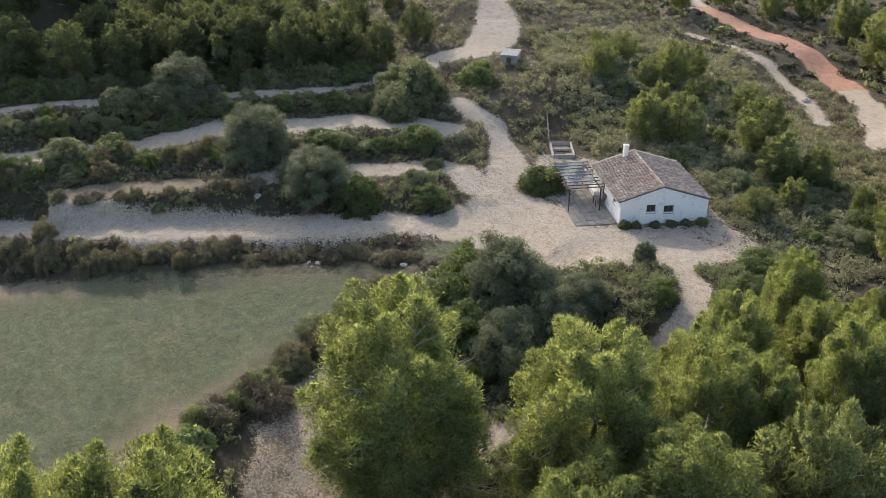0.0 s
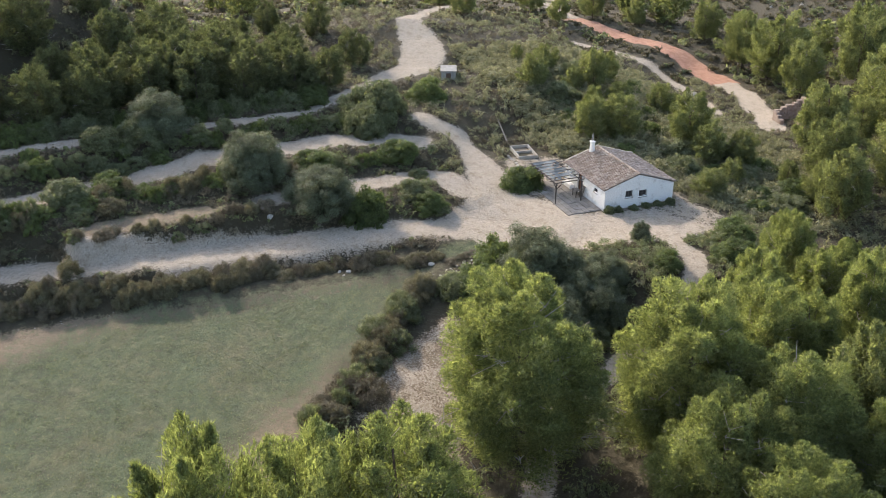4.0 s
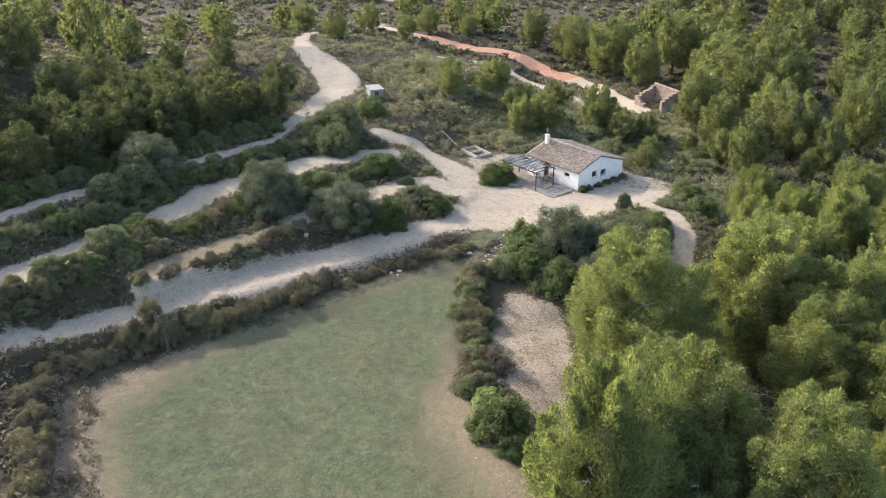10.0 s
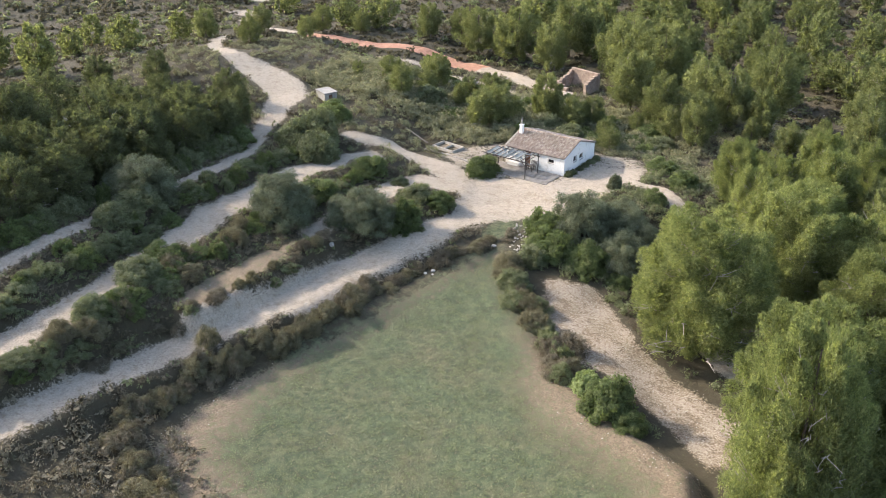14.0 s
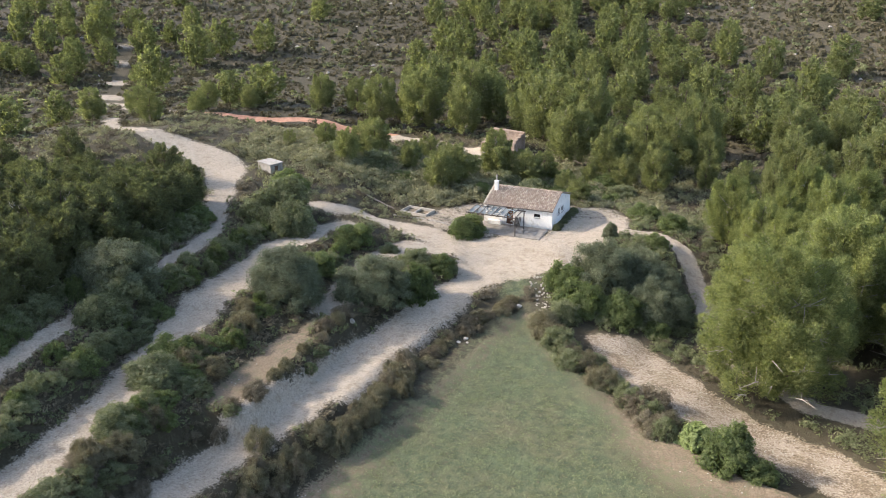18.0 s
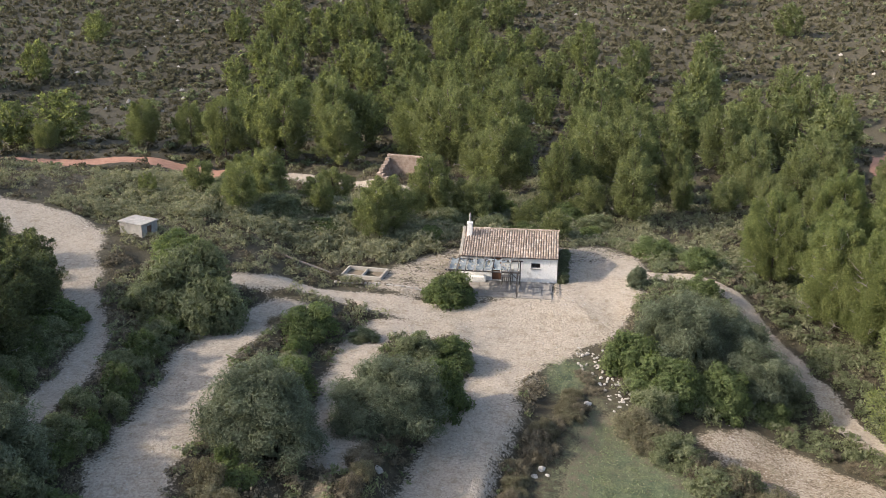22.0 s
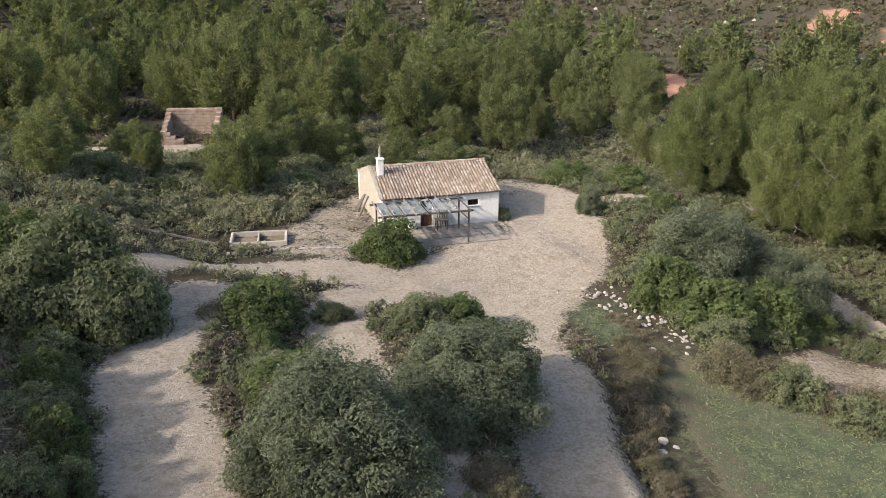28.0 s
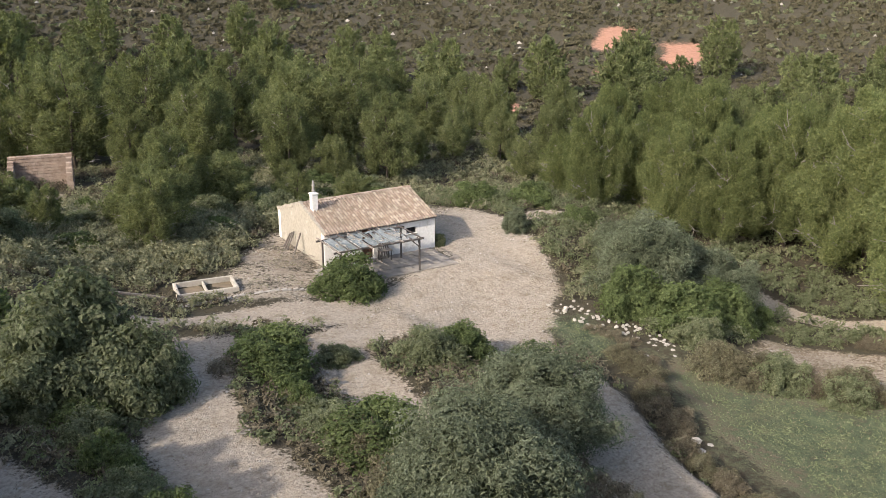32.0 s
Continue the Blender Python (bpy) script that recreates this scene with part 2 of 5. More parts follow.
    red = ramp(nt, n2, [(0.3, (0.25, 0.125, 0.082)), (0.7, (0.38, 0.215, 0.150))])
    c = mix(nt, zone("tan"), soil, tan)
    c = mix(nt, zone("field", 3.4, 0.18, 0.85), c, grass)
    c = mix(nt, zone("red", 1.2), c, red)
    c = mix(nt, zone("dirt"), c, dirt)
    link(nt, c, b.inputs["Base Color"])
    bump(nt, b, maths(nt, "ADD", n2, maths(nt, "ADD", maths(nt, "MULTIPLY", n5, 0.9), maths(nt, "ADD", maths(nt, "MULTIPLY", n3, 0.5), maths(nt, "MULTIPLY", n4, 0.25)))), 0.9, 0.2)
    return m


GROUND = ground_material()

# ---- the lie of the land ----
KNOTS = np.array([(-4, 3, 0), (9, 0, .2), (-17, 0, .4), (-37, -2.5, 4.2), (-40, 2, 3.6), (-41, -8, 4.4), (-48.5, -1, 5.2), (-56, -1, 7.2), (-75, 30, 0.5), (-66, 14, 4.5),
                  (-60, 38, -1.4), (-43, 45.4, -3.7), (-30, 42, -3.4), (-20, 42, -2.4), (-20, 60, -5), (4, -14, -.8), (10, -19, -2.6), (18, -20, -4.3), (30, -27, -5.4), (19.5, -9, -3.8), (21.5, -14.5, -4.9),
                  (18, -36, -3.2), (13, -47, -3.9), (0, -55, -4.2), (0, -30, -2.4), (-21, -45, 1.4), (-21, -28, 2.2), (-31, -7.3, 3.4), (-30, -31, 4), (-30, -50, 4.3), (-12, -22, .6), (3, -20, -1.2), (14, -25, -3.4),
                  (25, 20, -2), (0, 25, -1.5), (35, -55, -7), (60, -10, -8), (-60, -60, 16), (20, 60, -6)], float)


def smooth(v, lo, hi):
    f = np.clip((v - lo) / (hi - lo), 0, 1)
    return f * f * (3 - 2 * f)


def slope(x, y):
    """Height of the ground: a slope in loose terraces, a valley behind the house, hills round it."""
    x, y = np.asarray(x, float), np.asarray(y, float)
    z, total = np.zeros_like(x), np.zeros_like(x)
    for kx, ky, kz in KNOTS:
        w = 1 / ((x - kx) ** 2 + (y - ky) ** 2 + 16.0) ** 2
        z, total = z + w * kz, total + w
    z = z / total
    r = np.hypot(x + 5, y + 10)
    far = np.clip((r - 75) / 60, 0, 1)
    z = z * (1 - far) - 5 * far + 0.10 * np.clip(r - 110, 0, None)
    return z


def near_line(x, y, line):
    """Distance to a broken line, and how far along it (in points)."""
    best, along = np.full(np.shape(x), 1e9), np.zeros(np.shape(x))
    for n, ((ax, ay), (bx, by)) in enumerate(zip(line, line[1:])):
        dx, dy = bx - ax, by - ay
        f = np.clip(((x - ax) * dx + (y - ay) * dy) / (dx * dx + dy * dy), 0, 1)
        d = np.hypot(x - ax - f * dx, y - ay - f * dy)
        closer = d < best
        best, along = np.where(closer, d, best), np.where(closer, n + f, along)
    return best, along


def inside(x, y, poly):
    """Signed distance to an outline: positive inside."""
    d, _ = near_line(x, y, list(poly) + [poly[0]])
    odd = np.zeros(np.shape(x), bool)
    for (ax, ay), (bx, by) in zip(poly, list(poly[1:]) + [poly[0]]):
        if ay != by:
            odd ^= ((ay > y) != (by > y)) & (x < (bx - ax) * (y - ay) / (by - ay) + ax)
    return np.where(odd, d, -d)


STRIP_D = [(-2, -12), (-4.2, -17), (-5.3, -22), (-6.6, -28), (-7.6, -35), (-7.6, -41.5), (-8.9, -47.5), (-11, -55), (-12.3, -61.5), (-12.3, -72)]
STRIP_C = [(-10, -11), (-13.4, -12), (-14.4, -15), (-14.2, -21), (-13, -30), (-12.6, -40), (-12.7, -48.5)]
STRIP_B = [(-21, -12.8), (-22.8, -16), (-24, -22), (-23, -29), (-23, -36), (-21.8, -44), (-19.2, -53), (-18.5, -61), (-18.8, -72)]
STRIP_A = [(-38, -11.5), (-34.5, -17.5), (-31.5, -22.5), (-29.8, -28.5), (-30, -36), (-29.2, -46), (-28.4, -52), (-27.7, -58), (-27.3, -72)]
WHITE_TRACK = [(-93, 31.8), (-80, 20), (-69, 6.5), (-57, -0.5), (-51, -1.2), (-46, -2.2), (-42, -4.5), (-39, -9.5), (-36, -15)]
LANE = [(-25.5, -10.3), (-22, -7), (-18.5, -6.6), (-15.6, -6.8), (-11, -7.6), (-6.5, -9)]
YARD = [(-9.5, -7.5), (-5, -4.6), (0, -2.6), (1, 0.5), (2, 5), (6.5, 8), (8, 4.5), (6.8, -2), (4.6, -7.4), (1.6, -11.5), (-1, -14), (-4.2, -15.6), (-6.5, -14)]
HOUSE_SIDES = [(-16, -3.6), (-9, -5), (-1, -4), (3, 3), (7.5, 8), (5, 11.5), (0.8, 9.6), (-8.6, 8.8), (-11.5, 6), (-14.5, 1.8)]
RIGHT_TRACK = [(4, 2.5), (8.8, 2.9), (12, 3), (15.2, 1), (17.4, -2.5), (19, -6), (20.2, -10), (21.3, -14), (22.5, -17), (26, -19.5), (31, -22.5), (40, -24)]
RED_ROAD = [(-137, 95), (-118, 68), (-106, 49), (-92, 41), (-76, 38), (-67, 41), (-60, 43.8), (-52, 46), (-44, 46), (-36, 45), (-31.5, 43), (-25, 40.5), (-20.5, 37.5)]
GRAVEL_BANK = [(-62, 31), (-56, 35), (-50, 38), (-43, 38), (-36, 37), (-30, 35.4)]
FIELD = [(2.6, -20.2), (4.6, -20.6), (7.6, -25), (12.9, -29.8), (17, -33.8), (21, -36.8), (28, -38.6), (34, -39.8), (38, -46), (34, -60), (24, -68), (12, -69), (4, -65.5), (-1.8, -63.5), (-4.3, -59), (-4.2, -51), (-1.6, -44), (-0.1, -38), (0.6, -28)]
PATCH = [(9.6, -20.8), (14, -18.2), (18.4, -21.4), (21.6, -24.6), (26, -26.8), (33, -29), (37, -33), (34.5, -37.5), (28.7, -33.4), (23.5, -31.6), (19, -31.2), (14, -28), (11.6, -24)]
RED_PATCHES = [(98, 98, 11, 4, 0.9), (100, 80, 9.5, 4, 0.83), (49.5, 66.7, 8, 2.6, 1.2), (136, 104, 7, 2.5, 0.9), (80.5, 74, 6.5, 1.8, 1.5), (117, 112, 7, 2, -1.2), (121.5, 91, 4, 1.0, -1.2), (118, 84, 5, 1.4, 0.6)]


LEVEL = [(line, half, [float(slope(*p)) for p in line]) for line, half in ((STRIP_D, 2.1), (STRIP_C, 1.9), (STRIP_B, 2.5), (STRIP_A, 1.6), (WHITE_TRACK[2:], 3.0))]


def land(x, y):
    """The slope cut into level strips, a plane field and a pad for the house."""
    x, y = np.asarray(x, float), np.asarray(y, float)
    z = slope(x, y)
    f = smooth(inside(x, y, FIELD), -1.2, 1.5)
    z = z * (1 - f) + (-0.6 + 0.067 * y) * f
    for line, half, heights in LEVEL:
        d, along = near_line(x, y, line)
        w = 1 - smooth(d, half, half + 1.9)
        z = z * (1 - w) + np.interp(along, range(len(line)), heights) * w
    pad = 1 - smooth(np.maximum(np.abs(x + 4.2) - 5.2, np.abs(y - 2.2) - 6.6), 0, 4)
    return z * (1 - pad) + 0.05 * pad


def zones(x, y):
    """How much of each kind of ground there is at a place (0.5 at its edge)."""
    wob = 0.7 * np.sin(0.9 * x + 0.6 * y) * np.sin(0.5 * x - 0.8 * y + 1)
    z = {k: np.zeros(np.shape(x)) for k in ("dirt", "tan", "field", "red")}

    def lay(kind, depth, soft):
        z[kind] = np.maximum(z[kind], np.clip(0.5 + (depth + wob * 0.35) / soft, 0, 1))

    for line, half, soft in ((STRIP_D, 2.1, 2.2), ([(x + 1.1, y) for x, y in STRIP_D[2:6]], 1.9, 2.2), (STRIP_B, 2.3, 2.2), (STRIP_A, 1.2, 1.8), (RIGHT_TRACK, 1.15, 1.0),
                             (GRAVEL_BANK, 1.0, 2.2)):
        lay("dirt", half - near_line(x, y, line)[0], soft)
    d, along = near_line(x, y, WHITE_TRACK)
    lay("dirt", np.interp(along, (0, 2, 3, 4, 5.5, 6.5, 7, 8), (0.8, 1.2, 1.8, 2.8, 3.1, 2.5, 1.8, 1.4)) - d, 1.8)
    d, along = near_line(x, y, LANE)
    lay("dirt", np.interp(along, (0, 2, 3, 5), (1.2, 1.3, 1.9, 2.3)) - d, 1.4)
    d, along = near_line(x, y, RED_ROAD)
    lay("red", np.where((along > 3.9) & (along < 8.3), 2.3, -1.0) - d, 1.2)
    lay("dirt", np.where(along < 3.9, 1.3, np.where(along < 8.2, -1.5, 1.9)) - d, 1.4)
    lay("dirt", inside(x, y, YARD) + 0.4, 2.0)
    lay("dirt", np.minimum(inside(x, y, HOUSE_SIDES), 0.25), 3.0)
    d, along = near_line(x, y, STRIP_C)
    lay("dirt", np.where(along < 4.3, 1.7, -1.0) - d, 2.0)
    lay("tan", np.where((along > 4.2) & (along < 4.7), 0.3, 1.7) - d, 1.4)
    lay("dirt", np.minimum(inside(x, y, PATCH), 0.0), 2.4)
    lay("tan", inside(x, y, PATCH) + 0.3, 1.6)
    inner = inside(x, y, FIELD)
    lay("tan", inner + 0.3, 2.2)
    edge = -0.2 + 4.6 * smooth(-y, 42, 60) + 4.4 * smooth(x, 9, 24)
    lay("field", inner - edge, 6.0)
    lay("field", 2.2 - np.hypot((x - 1) / 0.8, (y + 15.5) / 1.2), 2.0)
    for cx, cy, a, b, turn in RED_PATCHES:
        u, v = (x - cx) * math.cos(turn) + (y - cy) * math.sin(turn), -(x - cx) * math.sin(turn) + (y - cy) * math.cos(turn)
        lay("red", (1.12 - np.hypot(u / a, v / b)) * b, 0.8)
    return z


def mesh_np(name, verts, quads, mat, tint=None, smooth_faces=False):
    """A mesh from arrays of corners and four-sided faces."""
    me = bpy.data.meshes.new(name)
    verts, quads = np.asarray(verts, np.float32), np.asarray(quads, np.int32)
    me.vertices.add(len(verts))
    me.vertices.foreach_set("co", verts.ravel())
    me.loops.add(quads.size)
    me.loops.foreach_set("vertex_index", quads.ravel())
    me.polygons.add(len(quads))
    me.polygons.foreach_set("loop_start", np.arange(0, quads.size, quads.shape[1], dtype=np.int32))
    if smooth_faces:
        me.polygons.foreach_set("use_smooth", np.ones(len(quads), bool))
    if tint is not None:
        me.attributes.new("tint", "FLOAT", "POINT").data.foreach_set("value", np.asarray(tint, np.float32))
    me.update(calc_edges=True)
    me.materials.append(mat)
    return me


def axis(lo, hi, step, reach, grow=1.13):
    c = list(np.arange(lo, hi + step / 2, step))
    s = step
    while c[-1] < reach:
        s *= grow
        c.append(c[-1] + s)
    s = step
    while c[0] > -reach:
        s *= grow
        c.insert(0, c[0] - s)
    return np.array(c)


gx, gy = axis(-62, 42, 0.46, 1500, 1.16), axis(-70, 50, 0.46, 1500, 1.16)
X, Y = np.meshgrid(gx, gy)
Z = land(X, Y)
zone_maps = zones(X, Y)
rng = np.random.default_rng(5)
open_ground = np.clip(zone_maps["dirt"] + zone_maps["field"], 0, 1)
Z = Z + smooth(np.maximum(np.abs(X + 4.8) - 5.6, np.abs(Y - 2.2) - 6.6), 0, 2) * (rng.normal(0, 1, Z.shape) * (0.035 - 0.022 * open_ground) + 0.10 * np.sin(X * 0.7 + 1.3 * np.sin(Y * 0.4)) * np.sin(Y * 0.6 + X * 0.2) * (1 - 0.6 * open_ground))
idx = np.arange(X.size).reshape(X.shape)
quads = np.stack([idx[:-1, :-1], idx[:-1, 1:], idx[1:, 1:], idx[1:, :-1]], -1).reshape(-1, 4)
ground_mesh = mesh_np("ground", np.stack([X, Y, Z], -1).reshape(-1, 3), quads, GROUND, None, True)
for kind, values in zone_maps.items():
    ground_mesh.attributes.new(kind, "FLOAT", "POINT").data.foreach_set("value", values.astype(np.float32).ravel())
tagged(new("ground", ground_mesh), "sloping dry ground with pale tracks, terraces and a grass field", "ground", kind="structure")


def at(x, y):
    return float(land(np.array(x), np.array(y)))

# ---- plants ----
def unit(v):
    return v / np.maximum(np.linalg.norm(v, axis=-1, keepdims=True), 1e-6)


def leaves(r, centres, outward, size, slim=0.45, spread=0.34, rise=0.15):
    """A pointed leaf tuft at each place, facing roughly outward and pointing upward."""
    n = len(centres)
    nor = unit(unit(outward) + r.normal(0, spread, (n, 3)))
    a = r.normal(0, 1, (n, 3)) + np.array([0, 0, rise * 1.6])
    a = unit(a - nor * np.sum(a * nor, -1, keepdims=True))
    b = np.cross(nor, a)
    s = size * r.uniform(0.6, 1.35, (n, 1))
    v = np.stack([centres + a * s * 1.2, centres - a * s * 0.8 + b * s * slim, centres - a * s * 0.8 - b * s * slim], 1)
    return v.reshape(-1, 3), np.arange(n * 3).reshape(-1, 3)


def clumped(r, hubs, radii, per, size, slim, up=0.35, flat=0.75):
    """Leaf tufts round the hubs, thicker on their outer and upper sides."""
    c, o, tint = [], [], []
    sizes = []
    for n, (h, rad) in enumerate(zip(hubs, radii)):
        d = unit(r.normal(0, 1, (per, 3)) + np.array([0, 0, up]))
        lump = 1 + 0.28 * np.sin(4.2 * d[:, 0] + n) * np.sin(4.2 * d[:, 1] + 2 * n) * np.cos(3.7 * d[:, 2] + n)
        deep = r.uniform(0, 1, per) < 0.10
        dist = rad * lump * np.where(deep, r.uniform(0.2, 0.5, per), r.uniform(0.4, 1.05, per) ** 0.5)
        c.append(h + d * dist[:, None] * np.array([1, 1, flat]))
        o.append(d + np.array([0, 0, 0.25]))
        tint.append(np.full(per, r.uniform(0, 1)))
        sizes.append(np.where(deep, 2.0, 1.0))
    v, q = leaves(r, np.concatenate(c), np.concatenate(o), size * np.concatenate(sizes)[:, None], slim)
    return v, q, np.repeat(np.concatenate(tint), 3)


def tube(points, radii, seg=6):
    points, v, q = [np.array(p, float) for p in points], [], []
    for n, (p, rad) in enumerate(zip(points, radii)):
        d = unit(points[min(n + 1, len(points) - 1)] - points[max(n - 1, 0)])
        a = unit(np.cross(d, [0.31, 0.95, 0.05]))
        b = np.cross(d, a)
        for k in range(seg):
            t = 2 * math.pi * k / seg
            v.append(p + rad * (math.cos(t) * a + math.sin(t) * b))
    for n in range(len(points) - 1):
        for k in range(seg):
            q.append((n * seg + k, n * seg + (k + 1) % seg, (n + 1) * seg + (k + 1) % seg, (n + 1) * seg + k))
    return np.array(v), np.array(q)


def joined(parts):
    """One array of corners and faces from several."""
    v, q, at_v = [], [], 0
    for pv, pq in parts:
        v.append(pv)
        q.append(np.asarray(pq) + at_v)
        at_v += len(pv)
    return np.concatenate(v), np.concatenate(q)


def woody(r, top, reach, thick, limbs, bend=0.12):
    """A tapered trunk with limbs that rise outward."""
    pts = [np.array([r.normal(0, bend) * f * top * 0.3, r.normal(0, bend) * f * top * 0.3, f * top]) for f in np.linspace(0, 1, 6)]
    pts[0] = np.array([0, 0, -0.4])
    parts = [tube(pts, np.linspace(thick, thick * 0.2, 6))]
    for k in range(limbs):
        f = r.uniform(0.18, 0.85)
        s = pts[int(f * 5)]
        t = r.uniform(0, 2 * math.pi)
        far = reach * (1.05 - 0.6 * f) * r.uniform(0.6, 1.0)
        e = s + np.array([math.cos(t) * far, math.sin(t) * far, far * r.uniform(0.2, 0.7)])
        mid = (s + e) / 2 + np.array([0, 0, -0.12 * far])
        parts.append(tube([s, mid, e], [thick * 0.38, thick * 0.24, thick * 0.07], 4))
    return joined(parts)


def needle_tufts(r, centres, outward, size, slim):
    """A narrow tuft of needles at each place, pointing outward and up, turned at random about its length."""
    n = len(centres)
    a = unit(unit(outward) * 1.0 + np.array([0, 0, 0.2]) + r.normal(0, 0.75, (n, 3)))
    b = unit(np.cross(a, r.normal(0, 1, (n, 3)) + unit(outward) * 0.2))
    s = size * r.uniform(0.6, 1.35, (n, 1))
    v = np.stack([centres + a * s * 1.25, centres - a * s * 0.75 + b * s * slim, centres - a * s * 0.75 - b * s * slim], 1)
    return v.reshape(-1, 3), np.arange(n * 3).reshape(-1, 3)


def pine_crown(seed, h, rad, lobes, per, size, low=0.07, slim=0.25):
    """Upswept plumes of needle tufts that fill an uneven rounded crown."""
    r = np.random.default_rng(seed)

    def outline(f):
        return np.clip(1 - (np.maximum(f - 0.36, 0) / 0.66) ** 2, 0, 1) ** 0.7 * (0.70 + 0.30 * smooth(f, low - 0.05, 0.38))

    f = np.linspace(low, 0.93, 400)
    weight = np.cumsum(outline(f) ** 1.4 + 0.06)
    f = np.interp((np.arange(lobes) + r.uniform(0, 1, lobes)) / lobes * weight[-1], weight, f)
    t = np.arange(lobes) * 2.399 + r.uniform(-0.6, 0.6, lobes)
    wide = rad * outline(f) * (1 + 0.15 * np.sin(2 * t + seed) + 0.12 * np.sin(3 * t + 6 * f + 2 * seed) + r.normal(0, 0.10, lobes))
    big = rad * (0.10 + 0.17 * outline(f)) * r.uniform(0.7, 1.4, lobes)
    d = np.maximum(wide - big * 0.7, 0) * r.uniform(0.55, 1.05, lobes) ** 0.6
    hub = np.stack([np.cos(t) * d, np.sin(t) * d, f * h], -1)
    c, o, tint, sizes = [], [], [], []
    for k in range(lobes):
        lean = 0.75 * min(1.0, d[k] / rad) + 0.1
        way = unit(np.array([math.cos(t[k]) * lean, math.sin(t[k]) * lean, 0.85]) + r.normal(0, 0.15, 3))
        long = r.uniform(-1, 1, per)
        side = r.normal(0, 1, (per, 3))
        side = unit(side - (side @ way)[:, None] * way)
        reach = np.sqrt(1 - long ** 2) * (0.95 - 0.30 * long) * np.sqrt(r.uniform(0.12, 1.1, per))
        reach = reach * (1 + 0.28 * np.sin(5.0 * side[:, 0] + 3 * long + k) * np.sin(5.0 * side[:, 1] - 2 * long + 2 * k))
        deep = r.uniform(0, 1, per) < 0.09
        reach = np.where(deep, reach * 0.45, reach)
        c.append(hub[k] + way * (long * big[k] * 1.22)[:, None] + side * (reach * big[k])[:, None])
        o.append(side * 0.7 + way * (0.9 + 0.4 * long)[:, None])
        tint.append(np.full(per, r.uniform(0, 1)))
        sizes.append(np.where(deep, 2.0, 1.0))
    v, q = needle_tufts(r, np.concatenate(c), np.concatenate(o), size * np.concatenate(sizes)[:, None], slim)
    return v, q, np.repeat(np.concatenate(tint), 3)


def pine_meshes(seed, h, rad, lobes, per, size=0.30, sticks_of=14, low=0.27, needles=None):
    """A pine: lobed crown, tapered trunk and the bare twigs that stick out of the crown."""
    v, q, tint = pine_crown(seed, h, rad, lobes, per, size, low)
    crown = mesh_np("pine_crown", v, q, needles or PINE, tint)
    r = np.random.default_rng(seed + 900)
    tv, tq = woody(r, h * 0.9, rad * 0.8, 0.016 * h, 12, 0.06)
    sticks = []
    for k in range(sticks_of):
        t, f = r.uniform(0, 6.28), r.uniform(0.12, 0.85)
        far = rad * min(1.0, (1.02 - f) / 0.66) ** 0.8 * r.uniform(0.85, 1.02)
        e = np.array([math.cos(t) * far, math.sin(t) * far, f * h + 0.3])
        b = e * np.array([0.72, 0.72, 1]) - np.array([0, 0, 0.45])
        sticks.append(tube([b, (b + e) / 2 + r.normal(0, 0.06, 3), e], [0.036, 0.026, 0.012], 3))
        for j in range(2):
            sticks.append(tube([(b + e) / 2, e + r.normal(0, 0.28, 3)], [0.024, 0.010], 3))
    sv, sq = joined(sticks)
    return crown, mesh_np("pine_trunk", tv, tq, BARK, None, True), mesh_np("bare_twigs", sv, sq, TWIG)


def bush_meshes(seed, h, rad, hubs, per, size, slim, mat, trunk=0.0, name="foliage", lobe=(0.18, 0.32), core=False):
    """A rounded, uneven crown that reaches nearly to the ground, on several stems."""
    r = np.random.default_rng(seed)
    up = np.clip((np.arange(hubs) + 0.5) / hubs * 1.06 - 0.07 + r.normal(0, 0.05, hubs), -0.06, 0.99)
    turn = np.arange(hubs) * 2.399 + r.normal(0, 0.25, hubs)
    d = np.stack([np.cos(turn) * np.sqrt(1 - up ** 2), np.sin(turn) * np.sqrt(1 - up ** 2), up], -1)
    lump = 1 + 0.12 * np.sin(3 * turn + seed) * (1 - up) + 0.10 * np.sin(2 * turn + 4 * up + seed) + r.normal(0, 0.06, hubs)
    rr = r.uniform(0.68, 0.86, hubs) * lump
    low = trunk * h
    pos = d * rr[:, None] * np.array([rad, rad, h - low]) * np.array([1.0, 1.0, 0.9]) + np.array([0, 0, low])
    v, q, tint = clumped(r, pos, r.uniform(*lobe, hubs) * rad + 0.06, per, size, slim, 0.4, 0.85)
    if core:
        # the dense inside of the crown: large leaf tufts that stop the light
        n = 260
        u = unit(r.normal(0, 1, (n, 3)) + np.array([0, 0, 0.3]))
        u[:, 2] = np.abs(u[:, 2])
        cv, cq = leaves(r, u * np.array([rad, rad, h]) * r.uniform(0.46, 0.64, (n, 1)), u, 0.17 * rad, 0.6, 0.2)
        q, v, tint = np.concatenate([q, cq + len(v)]), np.concatenate([v, cv]), np.concatenate([tint, np.full(len(cv), 0.2)])
    v[:, 2] = np.maximum(v[:, 2], -0.15)
    crown = mesh_np(name, v, q, mat, tint)
    tv, tq = woody(r, h * 0.7, rad * 0.8, 0.03 * rad + 0.02, 9, 0.25)
    return crown, mesh_np("stems", tv, tq, BARK, None, True)


